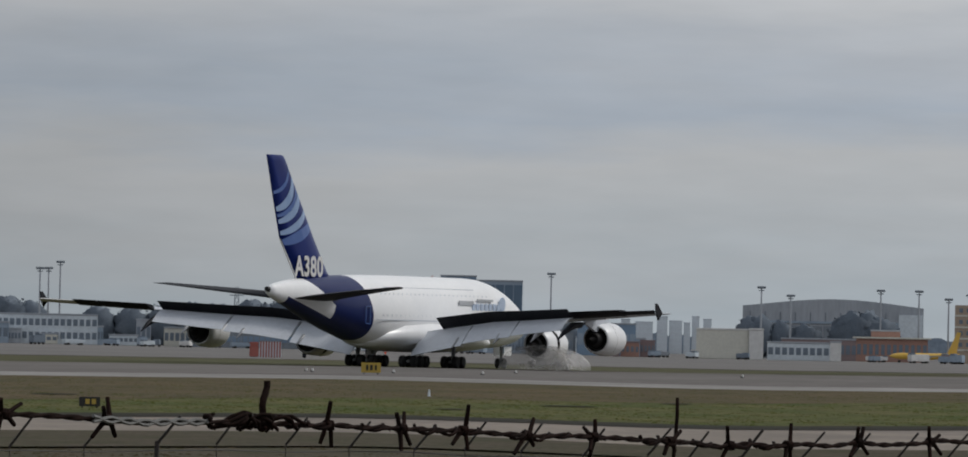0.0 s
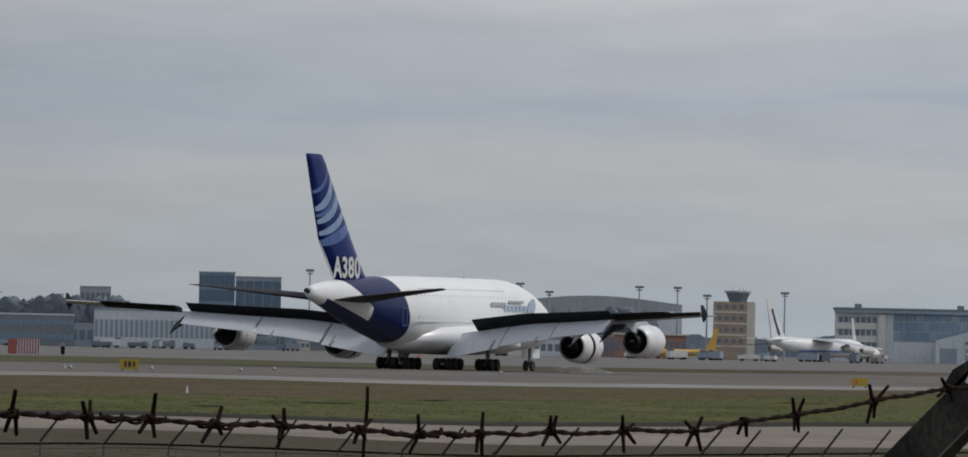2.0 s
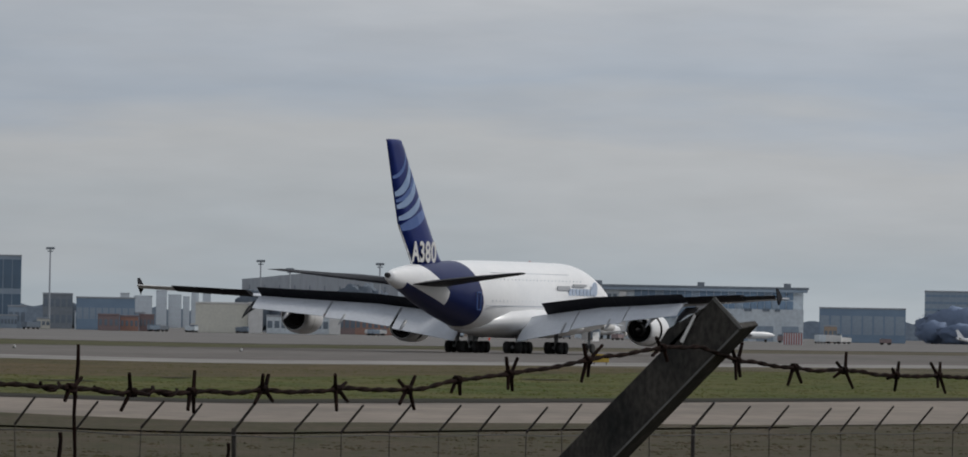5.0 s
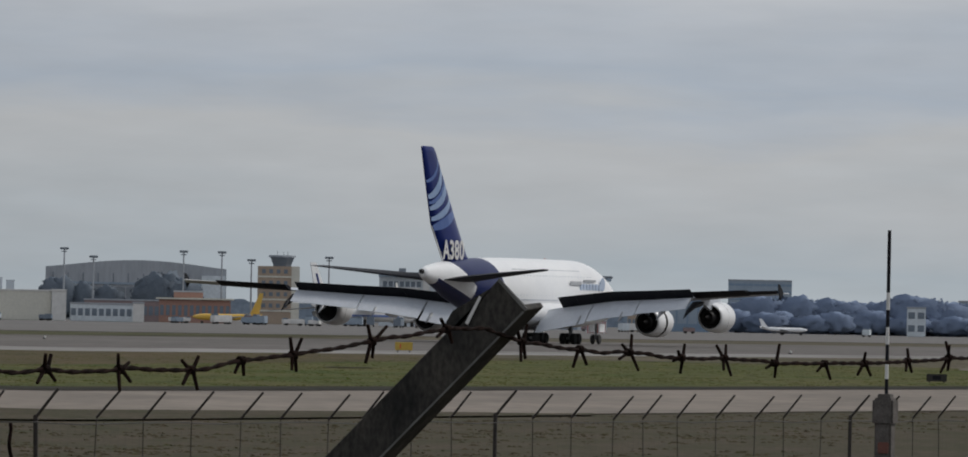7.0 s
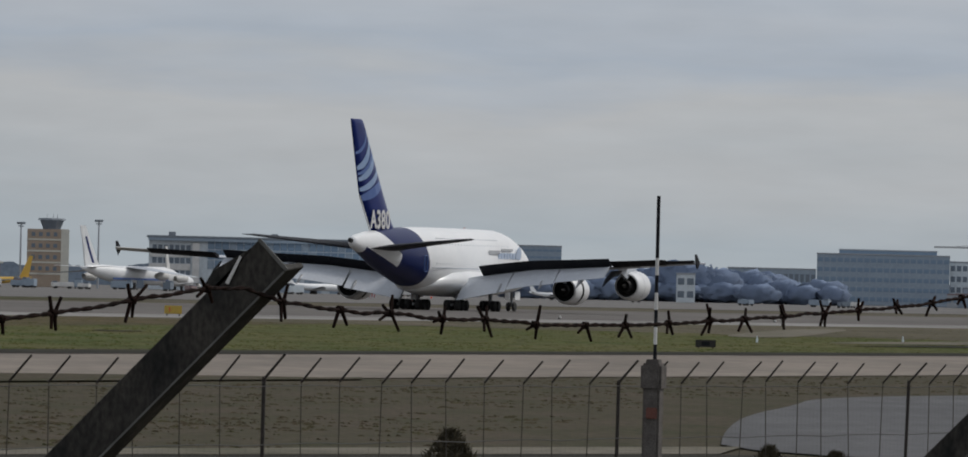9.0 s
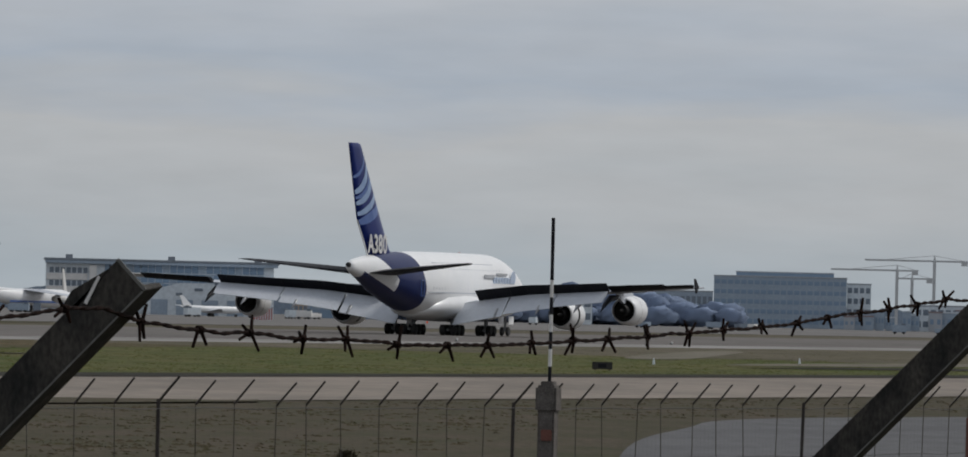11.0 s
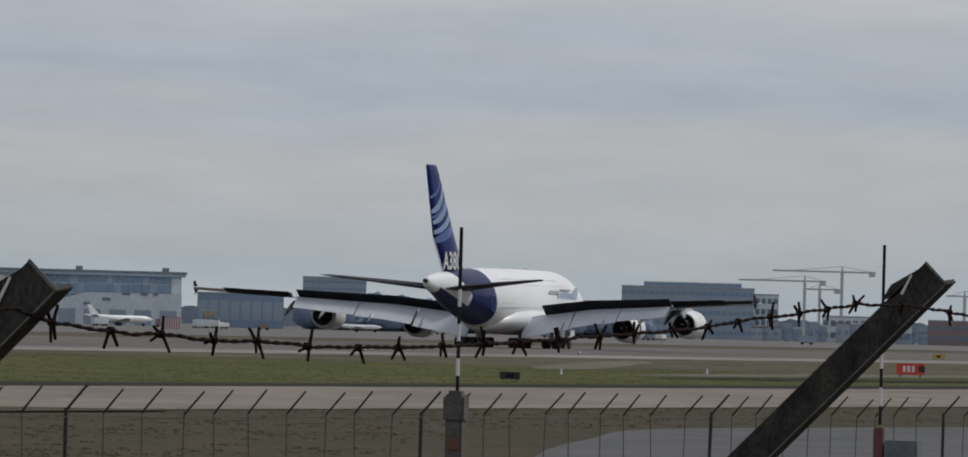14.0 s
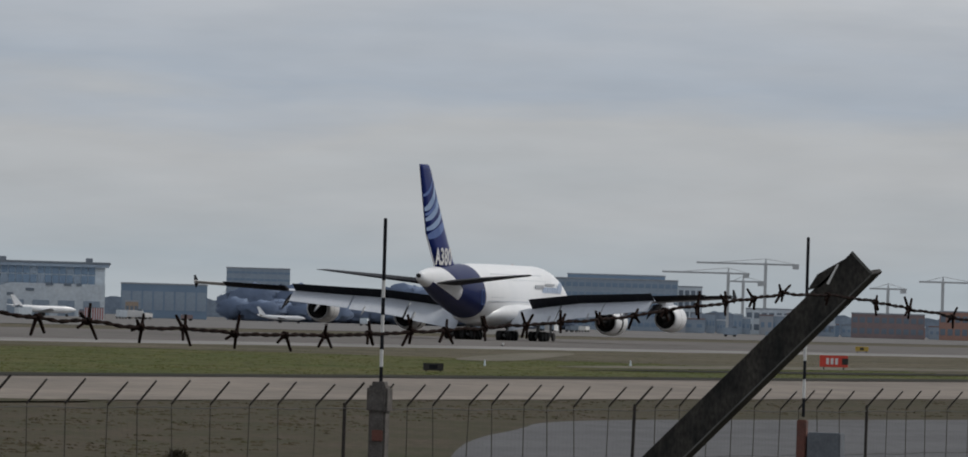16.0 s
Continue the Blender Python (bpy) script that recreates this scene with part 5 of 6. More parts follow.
def terminal():
    b0, b1, far = -20.19, -18.79, 2900.0
    w, k = far * radians(b1 - b0), far * radians(1)
    top = height(far, 0.272)
    t = thing("terminal", "long pale blue glass maintenance hall with a thin grey roof", "terminal building", facing((b0 + b1) / 2, far))
    part("wall", one_box((0, 15, top / 2 - 0.5), (w, 30, top - 1), None, 0.1), M["palecladding"], t)
    part("roof", one_box((0.5, 15, top - 0.4), (w + 2.5, 33, 0.8), None, 0.2), M["roofgrey"], t)
    part("roof_fascia", one_box((0.5, -1.6, top - 1.2), (w + 1.5, 0.4, 0.9), None, 0.1), M["bluegrey"], t)
    # white office storeys at the near end, glass hall beyond
    for i in range(3):
        part("storey_band", one_box((-w / 2 + 0.13 * k, -0.2, 3.2 + i * 4.0), (0.25 * k, 0.4, 2.0), None, 0.05), M["whitepaint"], t)
        for j in range(7):
            part("window", one_box((-w / 2 + 1.8 + j * 1.75, -0.12, 5.2 + i * 4.0), (1.3, 0.2, 1.7), None, 0.03), M["darkglass"], t)
    part("stair_tower", one_box((-w / 2 + 0.29 * k, -0.5, top / 2 - 1), (2.2, 1.2, top - 2.2), None, 0.1), M["whitepaint"], t)
    n = 22
    for i in range(3):
        for j in range(n):
            part("glass_panel", one_box((-w / 2 + 0.36 * k + (j + 0.5) * (w - 0.42 * k) / n, -0.15, 8.2 + i * 3.1), ((w - 0.42 * k) / n * 0.92, 0.25, 2.8), None, 0.04), M["glass" if (i + j) % 5 else "bluegrey"], t)
    # pale annex in front
    lo = height(far, 0.135)
    bm = bmesh.new()
    xa, xb = -w / 2 + 0.62 * k, w / 2 + 0.0 * k
    loft(bm, [[Vector((xa, y, 0)), Vector((xb, y, 0)), Vector((xb, y, lo)), Vector((xa + 0.20 * k, y, lo)), Vector((xa, y, lo * 0.72))] for y in (-12, -0.6)])
    part("annex", bm, M["palecladding"], t, "pale blue cladding annex")
    for j, (u, ww, z) in enumerate(((0.32, 2.6, 8.0), (0.55, 2.2, 9.8), (0.62, 1.6, 9.8), (0.44, 2.4, 9.8), (0.20, 2.0, 6.5))):
        part("vent_opening", one_box((xa + u * k, -12.1, z if z < lo else lo - 1.2), (ww, 0.3, 0.9), None, 0.04), M["darkglass"], t)
    for j in range(5):
        part("gate", one_box((xa + (0.08 + 0.155 * j) * k, -12.12, 2.4), (5.2, 0.25, 4.8), None, 0.05), M["bluegrey"], t)
    for u in (0.1, 0.55, 0.93):
        part("roof_unit", one_box((-w / 2 + u * w, 6, top + 0.5), (2.2, 2.2, 1.4), None, 0.1), M["roofgrey"], t)


terminal()
building("white_hangar", "low white hangar with a dark roof line", -18.69, -18.16, 3000, height(3000, 0.155), "glass", 20, 1, 8, "bluegrey", 0.6, 0.85)
building("red_hut", "small orange-red hut by the hangar", -18.66, -18.58, 2800, height(2800, 0.045), "beige", 6, 1, 3)
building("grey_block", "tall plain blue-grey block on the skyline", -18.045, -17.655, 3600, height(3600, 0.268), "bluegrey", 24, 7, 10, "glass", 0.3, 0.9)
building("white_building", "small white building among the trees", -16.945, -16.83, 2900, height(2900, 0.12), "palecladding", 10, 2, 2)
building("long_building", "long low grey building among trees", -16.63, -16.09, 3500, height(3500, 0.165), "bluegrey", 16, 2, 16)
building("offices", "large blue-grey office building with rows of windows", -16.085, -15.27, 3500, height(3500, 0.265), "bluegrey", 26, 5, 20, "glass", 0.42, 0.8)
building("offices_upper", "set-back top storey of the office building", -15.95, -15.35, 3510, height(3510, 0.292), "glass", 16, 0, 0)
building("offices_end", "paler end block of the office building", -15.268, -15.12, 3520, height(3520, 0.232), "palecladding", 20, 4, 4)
building("red_flats", "low red-brown building far beyond the airfield", -14.2, -13.75, 3300, height(3300, 0.10), "brown", 12, 2, 10)
building("red_flats", "red-brown building far beyond the airfield", -13.66, -13.3, 3300, height(3300, 0.125), "orange", 12, 2, 8)
# house walls use the haze-tinted colours
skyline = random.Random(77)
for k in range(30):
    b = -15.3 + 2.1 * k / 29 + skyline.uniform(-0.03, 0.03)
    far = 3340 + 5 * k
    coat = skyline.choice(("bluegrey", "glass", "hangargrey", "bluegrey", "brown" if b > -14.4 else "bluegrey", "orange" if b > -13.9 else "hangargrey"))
    building("far_house", "small house on the far side of the airfield, haze in its colours", b, b + skyline.uniform(0.05, 0.13), far, height(far, skyline.uniform(0.02, 0.085)), coat, 9, 1, skyline.choice((2, 3)), "glass", 0.3, 0.5, skyline.choice(("roofgrey", "brown", "farhaze")))
building("low_building", "pale low building beyond the runway", -14.85, -14.3, 3400, height(3400, 0.11), "palecladding", 12, 2, 12)


def striped_hut(b0, b1, far, h):
    w = far * radians(b1 - b0)
    s = thing("striped_hut", "red and white striped airfield hut", "hut", facing((b0 + b1) / 2, far))
    part("body", one_box((0, 1.5, h / 2), (w, 3, h), None, 0.05), M["palecladding"], s)
    n = 8
    for k in range(n):
        part("stripe", one_box((-w / 2 + (k + 0.5) * w / n, -0.03, h / 2), (w / n * 0.5, 0.08, h - 0.02), None, 0.01), M["redpaint"], s)
    part("roof", one_box((0, 1.5, h + 0.05), (w + 0.2, 3.2, 0.14), None, 0.03), M["roofgrey"], s)


striped_hut(-25.205, -25.07, 1500, 2.6)
building("red_container", "small dark red container beside the striped hut", -25.265, -25.21, 1510, 2.4, "redpaint", 2.4, roof="redpaint", over=0.05)
striped_hut(-18.91, -18.79, 2250, 2.9)
building("dark_cabinet", "small dark equipment cabinet on the grass", -24.94, -24.915, 1500, 1.9, "dark", 0.8, over=0.05)


# ---- parked aircraft ----
def small_jet(name, label, bearing, far, turn, length, height_, span, body, fin, high_wing, engines):
    j = thing(name, label, "airplane", facing(bearing, far) @ pose(0, 0, 0, 0, 0, turn))
    r = length * (0.052 if high_wing else 0.042)
    zc = r * 1.55 + (0.4 if high_wing else 0.6)
    bm = bmesh.new()
    prof = [(0.0, 0.12), (0.03, 0.45), (0.08, 0.75), (0.16, 1.0), (0.62, 1.0), (0.78, 0.8), (0.92, 0.42), (1.0, 0.1)]
    loft(bm, [[Vector((r * k * math.cos(t), length * (0.5 - u), zc + (max(0, u - 0.62) * r * 2.2) + r * k * 1.12 * math.sin(t))) for t in [2 * math.pi * i / 20 for i in range(20)]] for u, k in prof])
    part("fuselage", bm, M[body], j, "", True)
    zt = zc + r * 0.9
    bm = bmesh.new()
    loft(bm, [[Vector((w * s, length * y, z)) for s, y in ((-1, a), (1, a), (1, b), (-1, b))] for z, a, b, w in ((zt, -0.32, -0.46, 0.3), (zt + (height_ - zt) * 0.5, -0.395, -0.485, 0.22), (height_, -0.465, -0.52, 0.1))])
    part("fin", bm, M[fin], j)
    zw = zc + r * 1.0 if high_wing else zc - r * 0.5
    for s in (-1, 1):
        bm = bmesh.new()
        d = -0.085 if high_wing else 0.08
        loft(bm, [airfoil(length * 0.14, -length * 0.08, s * r * 0.5, zw, r * 0.35), airfoil(-length * 0.0, -length * 0.11, s * span * 0.3, zw + d * span * 0.3, r * 0.22), airfoil(-length * 0.12, -length * 0.16, s * span * 0.5, zw + d * span * 0.5, r * 0.08)])
        part("wing", bm, M["wing"], j, "", True)
        bm = bmesh.new()
        loft(bm, [airfoil(-length * 0.37, -length * 0.46, s * 0.3, zt, 0.4), airfoil(-length * 0.45, -length * 0.49, s * span * 0.18, zt + 0.3, 0.15)])
        part("tailplane", bm, M[body], j, "", True)
        for q in engines:
            bm = bmesh.new()
            er = r * 0.5
            zz = zw + d * span * q - er * 1.3
            revolve(bm, [(length * 0.1, er * 0.8), (length * 0.09, er), (length * 0.03, er), (-length * 0.01, er * 0.6)], (s * span * q, 0, zz), 16)
            part("engine", bm, M["whitepaint"], j, "", True)
        part("main_gear", one_box((s * r * 0.8, -length * 0.03, zc * 0.25), (0.5, length * 0.06, zc * 0.5), None, 0.1), M["tyre"], j)
    part("nose_gear", one_box((0, length * 0.36, zc * 0.2), (0.4, 0.8, zc * 0.4), None, 0.1), M["tyre"], j)
    return j


freighter = small_jet("cargo_plane", "big white high-wing freighter parked on the apron", -20.30, 2700, -38, 46, height(2700, 0.318), 58, "white", "white", True, (0.17, 0.29))
bm = bmesh.new()
loft(bm, [[Vector((w, 46 * y, z)) for w, y in ((-0.31, a), (0.31, a), (0.31, b), (-0.31, b))] for z, a, b in ((7.5, -0.375, -0.398), (11.5, -0.422, -0.440), (15.0, -0.456, -0.470))])
part("fin_stripe", bm, M["navy"], freighter, "navy stripe on the fin")
for side in (-1, 1):
    part("belly_stripe", one_box((side * 2.36, 2.0, 3.1), (0.12, 26, 0.55), None, 0.03), M["midblue"], freighter, "blue stripe along the hull")
small_jet("parked_airliner", "white airliner parked behind the freighter", -20.0, 2790, -15, 32, height(2790, 0.205), 30, "white", "whitepaint", False, (0.18,))
small_jet("yellow_freighter", "yellow freighter parked before the terminal", -21.12, 2660, 98, 20, height(2660, 0.125), 18, "yellowplane", "yellowplane", False, (0.2,))
small_jet("business_jet", "small white jet parked by the hall", -19.16, 2700, -58, 22, height(2700, 0.06), 18, "white", "white", False, ())
small_jet("business_jet", "white jet parked before the far trees", -17.70, 2700, -80, 14, height(2700, 0.03), 12, "white", "white", False, ())


def service_vehicle(bearing, far, turn, length, tall, mat):
    v = thing("service_vehicle", "small %s apron service vehicle" % ("white" if mat == "whitepaint" else "red-brown" if mat == "brown" else "grey-blue"), "vehicle", facing(bearing, far) @ pose(0, 0, 0, 0, 0, turn), "apron vehicles")
    part("body", one_box((0, 0, 0.5 + tall * 0.42), (length, 2.1, tall * 0.84), None, 0.15), M[mat], v)
    part("cab", one_box((length * 0.5 - 0.8, 0, 0.5 + tall * 0.75), (1.4, 2.0, tall * 0.5), None, 0.15), M["darkglass"], v)
    for k in (-1, 1):
        for q in (-1, 1):
            part("wheel", one_rod((k * length * 0.32, q * 1.0, 0.45), (k * length * 0.32, q * 0.7, 0.45), 0.45, 0.45, 12), M["tyre"], v)
    return v


park = random.Random(40)
for b0, b1, count in ((-26.8, -25.3, 9), (-24.9, -23.5, 10), (-23.3, -22.2, 6), (-22.1, -20.9, 9), (-20.9, -19.5, 7), (-19.3, -18.2, 6), (-17.9, -14.4, 7)):
    for k in range(count):
        service_vehicle(park.uniform(b0, b1), park.uniform(2520, 2640), park.uniform(-40, 220), park.choice((3.2, 3.8, 4.5, 6.0)), park.choice((1.4, 1.6, 1.9, 2.4)), park.choice(("whitepaint", "bluegrey", "roofgrey", "palecladding", "bluegrey", "brown", "darkglass")))
shed = random.Random(12)
for k in range(26):
    b = -26.9 + 3.9 * k / 25 + shed.uniform(-0.05, 0.05)
    building("apron_shed", "low pale shed with a flat roof beside the apron", b, b + shed.uniform(0.08, 0.2), 2690 + 4 * k, height(2690 + 4 * k, shed.uniform(0.0, 0.10)), shed.choice(("palecladding", "bluegrey", "bluegrey", "hangargrey", "cream")), 8, 1, shed.choice((3, 4, 6)))


# ---- cranes, trees and woods ----
def tower_crane(bearing, far, top, left, right):
    c = thing("tower_crane", "slim grey tower crane on the skyline", "crane", facing(bearing, far), "tower cranes")
    part("mast", one_box((0, 0, top / 2), (1.3, 1.3, top)), M["crane"], c)
    part("jib", one_box(((right - left) / 2, 0, top), (left + right, 0.8, 0.75)), M["crane"], c)
    part("counterweight", one_box((right - 1.5, 0, top - 1.0), (2.6, 1.0, 1.6)), M["crane"], c)
    part("apex", one_rod((0, 0, top), (0, 0, top + 2.4), 0.6, 0.2, 6), M["crane"], c)
    bm = one_rod((0, 0, top + 2.3), (-left * 0.7, 0, top + 0.3), 0.14, 0.14, 5)
    rod(bm, (0, 0, top + 2.3), (right * 0.9, 0, top + 0.3), 0.14, 0.14, 5)
    part("tie_rods", bm, M["crane"], c)


for b, e, far, l, r in ((-14.735, 0.380, 3900, 29, 14), (-14.963, 0.318, 3950, 28, 9), (-13.645, 0.30, 3900, 10, 14), (-13.98, 0.25, 4000, 8, 8), (-14.87, 0.27, 4050, 6, 9)):
    tower_crane(b, far, height(far, e), l, r)


def tree_kind(seed, h, w, mat):
    rnd = random.Random(seed)
    t = thing("tree", "broad leafy tree far across the airfield, haze in its colour", "tree", None, "trees across the airfield")
    bm = one_rod((0, 0, 0), (0.1, 0, h * 0.45), h * 0.035, h * 0.018, 8)
    for k in range(5):
        a = k * 1.26 + rnd.random()
        rod(bm, (0.05, 0, h * (0.25 + 0.04 * k)), (math.cos(a) * w * 0.3, math.sin(a) * w * 0.3, h * (0.55 + 0.06 * k)), h * 0.014, h * 0.005, 6)
    part("trunk", bm, M["bark"], t)
    core = bmesh.new()
    bmesh.ops.create_icosphere(core, subdivisions=4, radius=1.0)
    core.verts.ensure_lookup_table()
    verts = []
    for v in core.verts:
        n = v.co.normalized()
        lump = 0.9 * (1 + 0.28 * noise.noise((n.x * 2 + seed, n.y * 2, n.z * 2)) + 0.2 * noise.noise(n * 4.5 + Vector((seed, 0, 0))) + 0.07 * noise.noise(n * 11 + Vector((0, seed, 0))))
        verts.append(Vector((w * 0.5 * lump * n.x, w * 0.5 * lump * n.y, h * 0.5 + h * 0.5 * lump * n.z)))
    faces = [[v.index for v in f.verts] for f in core.faces]
    core.free()
    for k in range(200):
        th, u = rnd.uniform(0, 2 * math.pi), rnd.uniform(-1, 1)
        rr = rnd.uniform(0.84, 1.0)
        lump = 1 + 0.28 * noise.noise((math.cos(th) * 2 + seed, math.sin(th) * 2, u * 2))
        c = Vector((w * 0.5 * rr * lump * math.cos(th) * math.sqrt(1 - u * u), w * 0.5 * rr * lump * math.sin(th) * math.sqrt(1 - u * u), h * 0.5 + h * 0.5 * rr * lump * u))
        s = w * rnd.uniform(0.014, 0.036)
        q = Euler((rnd.uniform(0, 6), rnd.uniform(0, 6), rnd.uniform(0, 6))).to_matrix()
        base = len(verts)
        for p in ((1, 0, 0.2), (-0.5, 0.9, -0.2), (-0.5, -0.9, 0.1), (0, 0, 1), (0.1, 0, -0.9)):
            verts.append(c + q @ (Vector(p) * s))
        faces += [[base + i for i in f] for f in ((0, 1, 3), (1, 2, 3), (2, 0, 3), (1, 0, 4), (2, 1, 4), (0, 2, 4))]
    me = bpy.data.meshes.new("crown")
    me.from_pydata(verts, [], faces)
    me.polygons.foreach_set("use_smooth", [True] * len(me.polygons))
    heart = Vector((0, 0, h * 0.5))
    me.normals_split_custom_set_from_vertices([Vector(((v - heart).x, (v - heart).y, 0.25 * (v - heart).z)).normalized() for v in verts])
    me.materials.append(M[mat])
    o = new("crown", me)
    o.parent = t
    return t


# the crown colours carry painted haze, not leaf colour alone
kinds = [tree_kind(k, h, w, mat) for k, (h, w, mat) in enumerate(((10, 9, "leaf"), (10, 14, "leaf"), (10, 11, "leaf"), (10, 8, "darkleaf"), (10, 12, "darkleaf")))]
rnd = random.Random(11)
used = set()


def plant(kind, bearing, far, top, wide=1.0):
    src = kinds[kind]
    s = top / 9.8
    m = facing(bearing, far)
    if kind not in used:
        used.add(kind)
        src.matrix_world = m @ Matrix.Diagonal((s * wide, s * wide, s, 1))
        return
    src_scale = src.scale.copy()
    src.scale = (s * wide, s * wide, s)
    copy_thing(src, m @ pose(0, 0, 0, 0, 0, rnd.uniform(0, 300)))
    src.scale = src_scale


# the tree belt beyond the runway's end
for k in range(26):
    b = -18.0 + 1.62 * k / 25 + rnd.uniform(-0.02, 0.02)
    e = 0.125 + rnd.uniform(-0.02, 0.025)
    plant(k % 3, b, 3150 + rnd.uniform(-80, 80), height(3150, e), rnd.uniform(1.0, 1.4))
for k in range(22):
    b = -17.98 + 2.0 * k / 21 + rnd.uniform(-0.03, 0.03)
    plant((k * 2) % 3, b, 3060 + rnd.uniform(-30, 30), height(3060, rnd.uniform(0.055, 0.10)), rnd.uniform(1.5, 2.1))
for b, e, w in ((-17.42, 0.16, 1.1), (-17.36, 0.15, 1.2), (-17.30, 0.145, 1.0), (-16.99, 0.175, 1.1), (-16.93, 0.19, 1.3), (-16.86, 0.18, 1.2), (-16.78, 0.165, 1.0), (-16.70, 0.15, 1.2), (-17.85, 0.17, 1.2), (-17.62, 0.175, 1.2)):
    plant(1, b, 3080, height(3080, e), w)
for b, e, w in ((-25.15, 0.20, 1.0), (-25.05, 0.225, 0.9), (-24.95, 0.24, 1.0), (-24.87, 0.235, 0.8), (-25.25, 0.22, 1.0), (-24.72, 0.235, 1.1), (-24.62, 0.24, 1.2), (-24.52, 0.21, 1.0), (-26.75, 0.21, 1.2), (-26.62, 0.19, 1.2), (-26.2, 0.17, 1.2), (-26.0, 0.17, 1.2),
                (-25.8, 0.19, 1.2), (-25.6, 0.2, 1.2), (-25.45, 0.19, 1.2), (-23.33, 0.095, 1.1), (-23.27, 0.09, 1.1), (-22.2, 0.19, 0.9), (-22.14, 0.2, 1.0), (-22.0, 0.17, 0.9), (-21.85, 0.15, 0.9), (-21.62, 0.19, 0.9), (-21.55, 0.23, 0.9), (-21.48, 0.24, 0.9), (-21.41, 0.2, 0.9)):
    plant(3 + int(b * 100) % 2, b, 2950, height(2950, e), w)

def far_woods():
    """A low skyline of woods and roofs that closes the airfield, haze-tinted in colour."""
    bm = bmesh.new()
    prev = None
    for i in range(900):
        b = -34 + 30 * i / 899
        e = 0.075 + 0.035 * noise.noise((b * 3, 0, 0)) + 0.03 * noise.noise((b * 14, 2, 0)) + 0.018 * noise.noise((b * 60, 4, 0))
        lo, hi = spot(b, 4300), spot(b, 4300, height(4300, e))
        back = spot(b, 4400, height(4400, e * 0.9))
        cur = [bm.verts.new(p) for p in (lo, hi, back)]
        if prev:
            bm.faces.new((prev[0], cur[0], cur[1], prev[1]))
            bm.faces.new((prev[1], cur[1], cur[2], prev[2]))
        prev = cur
    tagged(part("far_woods", bm, M["hazewood"], None), "line of far woods on the horizon with blue haze in its colour", "woods", kind="stuff")


far_woods()


def shrub(x, y, h, seed):
    rr = random.Random(seed)
    s = thing("shrub", "dark dry shrub in the rough grass", "shrub", pose(x, y, 0))
    verts, faces = [], []
    for k in range(1100):
        a, u = rr.uniform(0, 6.28), rr.random()
        c = Vector((math.cos(a) * h * 0.95 * (1 - u * 0.8) * rr.random() ** 0.7, math.sin(a) * h * 0.9 * (1 - u * 0.8), h * u * 0.95))
        d = Vector((rr.uniform(-1, 1), rr.uniform(-1, 1), rr.uniform(0.2, 1.4))).normalized() * h * 0.22
        side = d.cross(Vector((rr.random(), rr.random(), 0.3))).normalized() * h * 0.03
        base = len(verts)
        verts += [c - side, c + side, c + d]
        faces.append([base, base + 1, base + 2])
    me = bpy.data.meshes.new("foliage")
    me.from_pydata(verts, [], faces)
    me.materials.append(M["shrub"])
    o = tagged(new("foliage", me), kind="stuff")
    o.parent = s
    bm = one_rod((0, 0, 0), (0.05, 0, h * 0.6), 0.05, 0.02, 6)
    part("stem", bm, M["bark"], s)


shrub(-51.9, 157.0, 0.62, 1)
shrub(-51.3, 155.6, 0.45, 5)
shrub(-52.4, 158.6, 0.4, 6)
shrub(-46.0, 157, 0.5, 2)
shrub(-44.5, 156, 0.45, 3)


def tufts(name, label, mat, count, x0, x1, y0, y1, tall, seed):
    """Scattered grass clumps, three blades each, denser close to the fence."""
    r = np.random.RandomState(seed)
    verts, faces = [], []
    made = 0
    while made < count:
        b, d = r.uniform(-27.2, -12.6), math.exp(r.uniform(math.log(y0), math.log(y1)))
        x, y = d * math.sin(radians(b)), d * math.cos(radians(b))
        if not x0 < x < x1 or (x1 > -90 and x > -60.8 - (y - 203.7) * 0.262 - 4 and x > -81) or noise.noise((x * 0.06, y * 0.06, seed)) + r.uniform(-0.5, 0.5) < -0.1:
            continue
        made += 1
        x, y = bend(x, y)
        h = tall * r.uniform(0.5, 1.3)
        for k in range(3):
            a = r.uniform(0, 6.28)
            w = h * r.uniform(1.5, 4.0)
            cx, cy = x + r.uniform(-0.3, 0.3), y + r.uniform(-0.3, 0.3)
            base = len(verts)
            verts += [(cx - w * math.cos(a), cy - w * math.sin(a), 0.0), (cx + w * math.cos(a), cy + w * math.sin(a), 0.0), (cx + r.uniform(-0.4, 0.4) * h - 1.4 * h, cy + 2.2 * h, h)]
            faces.append((base, base + 1, base + 2))
    me = bpy.data.meshes.new(name)
    me.from_pydata(verts, [], faces)
    me.materials.append(M[mat])
    tagged(new(name, me), label, "grass", kind="stuff")


tufts("grass_tufts", "short uneven green grass clumps of the infield", "tuft", 14000, -263, -142, 330, 1000, 0.055, 4)
tufts("dry_grass_tufts", "dry brown and olive grass clumps of the verge", "drytuft", 2600, -100, -54, 110, 420, 0.035, 8)


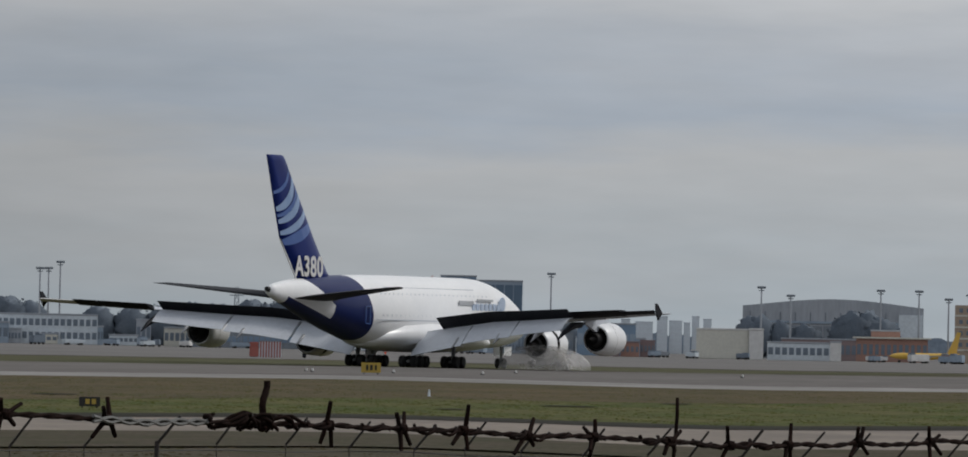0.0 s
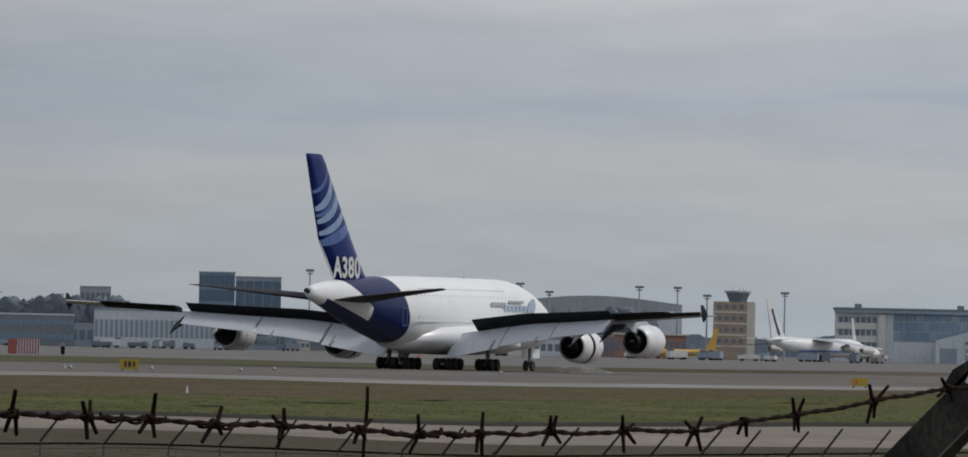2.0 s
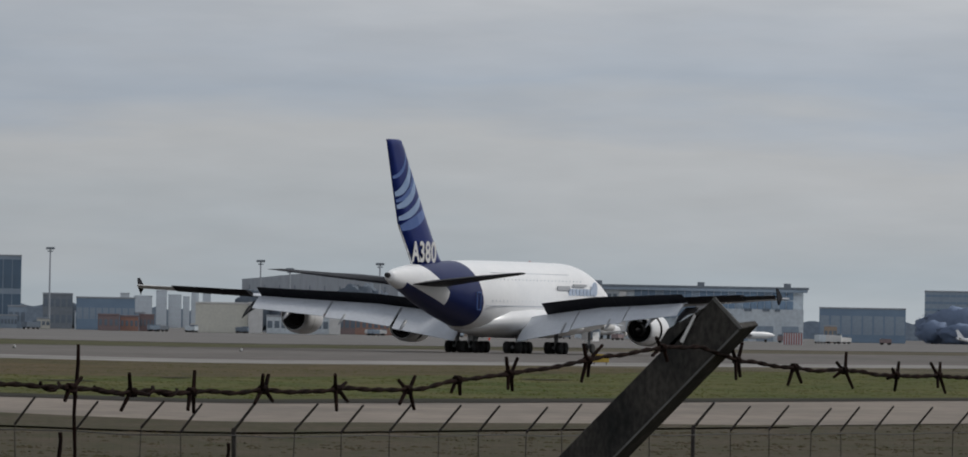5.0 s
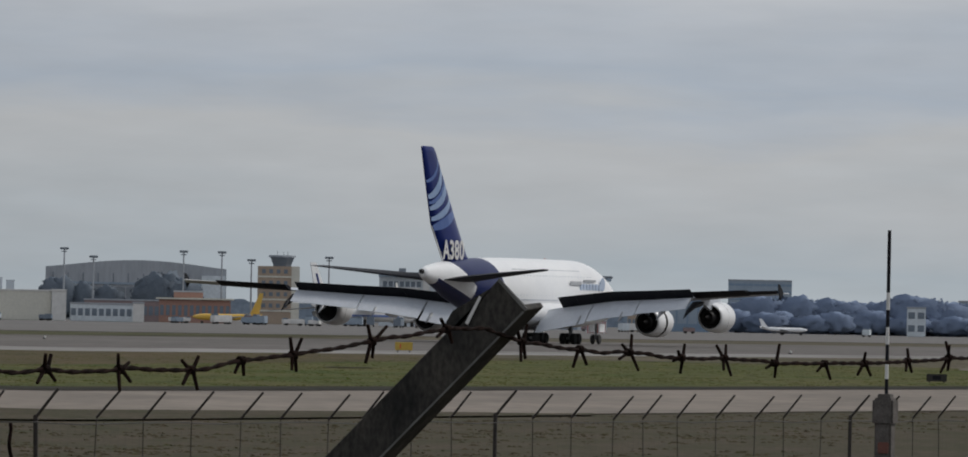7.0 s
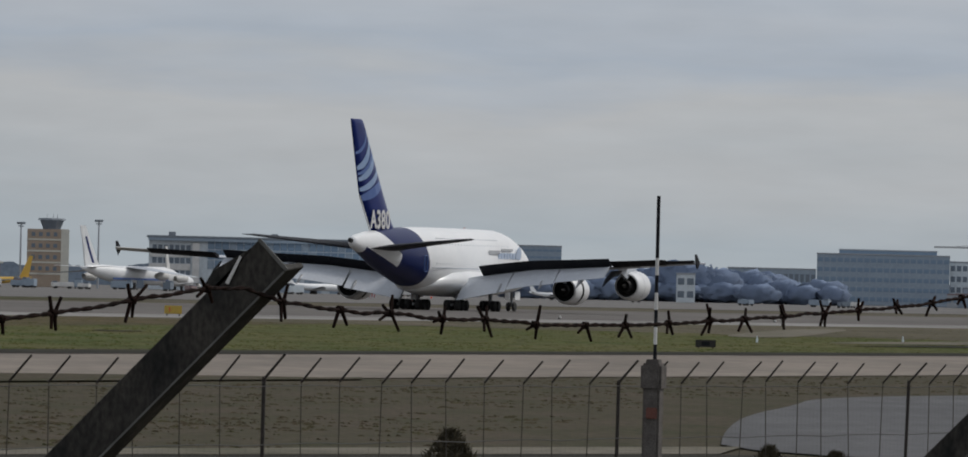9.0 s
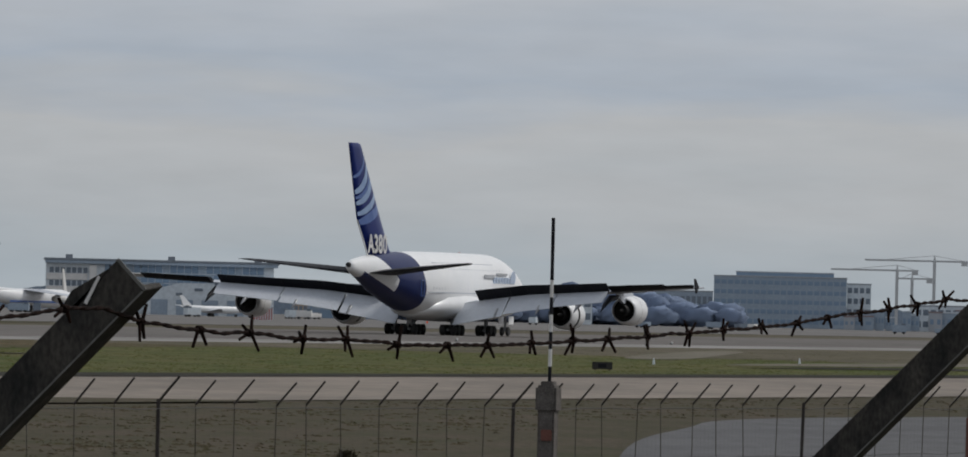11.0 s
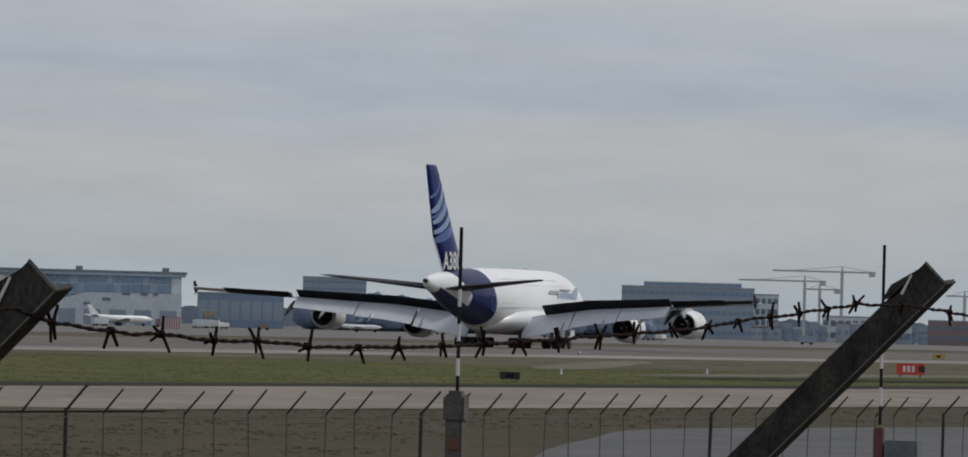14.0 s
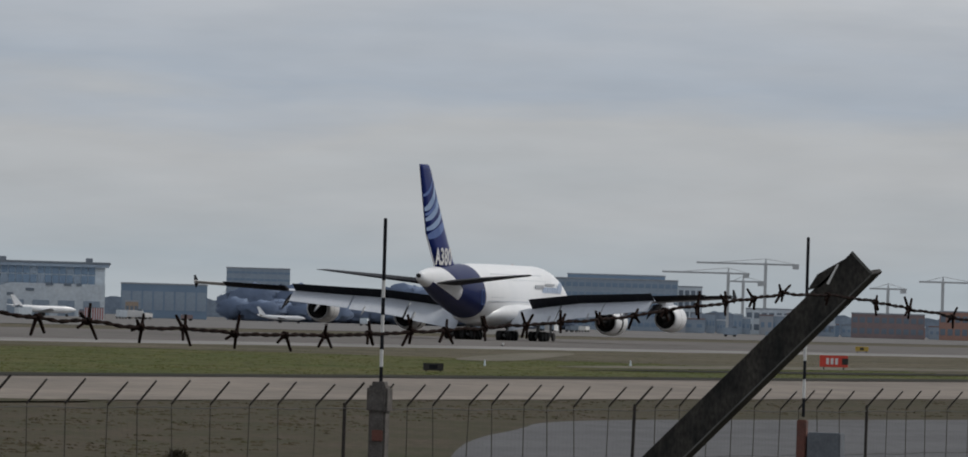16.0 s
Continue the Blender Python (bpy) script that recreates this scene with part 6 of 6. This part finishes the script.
def puffs(name, label, category, mat, count, seed, reach, size, flat):
    """Overlapping lumpy puffs close over the ground; reach: half extents of their centres."""
    c = thing(name, label, category)
    rr = random.Random(seed)
    for k in range(count):
        bm = bmesh.new()
        r = rr.uniform(0.7, 1.2) * size
        bmesh.ops.create_icosphere(bm, subdivisions=3, radius=1.0)
        at = Vector((rr.uniform(-1, 1) * reach[0], rr.uniform(-1, 1) * reach[1], rr.uniform(0.0, 1.0) * reach[2]))
        for v in bm.verts:
            q = v.co * (1 + 0.45 * noise.noise(v.co * 1.6 + Vector((k * 7, seed, 0))))
            v.co = at + Vector((q.x * r, q.y * r, q.z * r * flat))
            v.co.z = max(v.co.z, 0.02 + 0.01 * k)
        part("puff", bm, M[mat], c, "", True)
    return c


dust_cloud = puffs("dust_cloud", "thin pale dust blown up beside the engine", "dust cloud", "smoke", 3, 22, (2.6, 3.0, 0.8), 3.1, 0.6)


# ---- what moves ----
ROLLOUT = [  # seconds, x, y of the airliner's tail
    (0.0, -453.5, 965.3),
    (0.5, -453.0, 989.0),
    (1.0, -458.9, 1026.5),
    (1.5, -451.2, 1030.1),
    (2.0, -416.0, 959.6),
    (2.5, -393.2, 918.5),
    (3.0, -382.1, 909.2),
    (5.5, -385.8, 1013.0),
    (6.0, -390.1, 1042.5),
    (6.5, -391.7, 1064.2),
    (7.0, -390.6, 1077.2),
    (7.5, -393.8, 1101.9),
    (8.0, -393.7, 1117.1),
    (8.5, -390.1, 1120.8),
    (9.0, -383.8, 1117.6),
    (9.5, -374.8, 1102.6),
    (10.0, -369.8, 1097.9),
    (12.5, -369.3, 1155.8),
    (13.0, -367.3, 1160.1),
    (13.5, -366.5, 1167.6),
    (14.0, -366.9, 1178.6),
    (14.5, -367.4, 1188.9),
    (15.0, -366.0, 1191.9),
    (15.5, -369.0, 1209.6),
    (16.0, -373.3, 1231.4),
]


def motions():
    walk(airliner, [(t, pose(x, y, 0.07)) for t, x, y in ROLLOUT])
    # the dust settles once the wheels slow
    walk(dust_cloud, [(t, pose(x + 19.5, y + 40, 0.1 - 3.2 * min(1.0, max(0.0, (t - 1.0) / 1.5)))) for t, x, y in ROLLOUT])


motions()
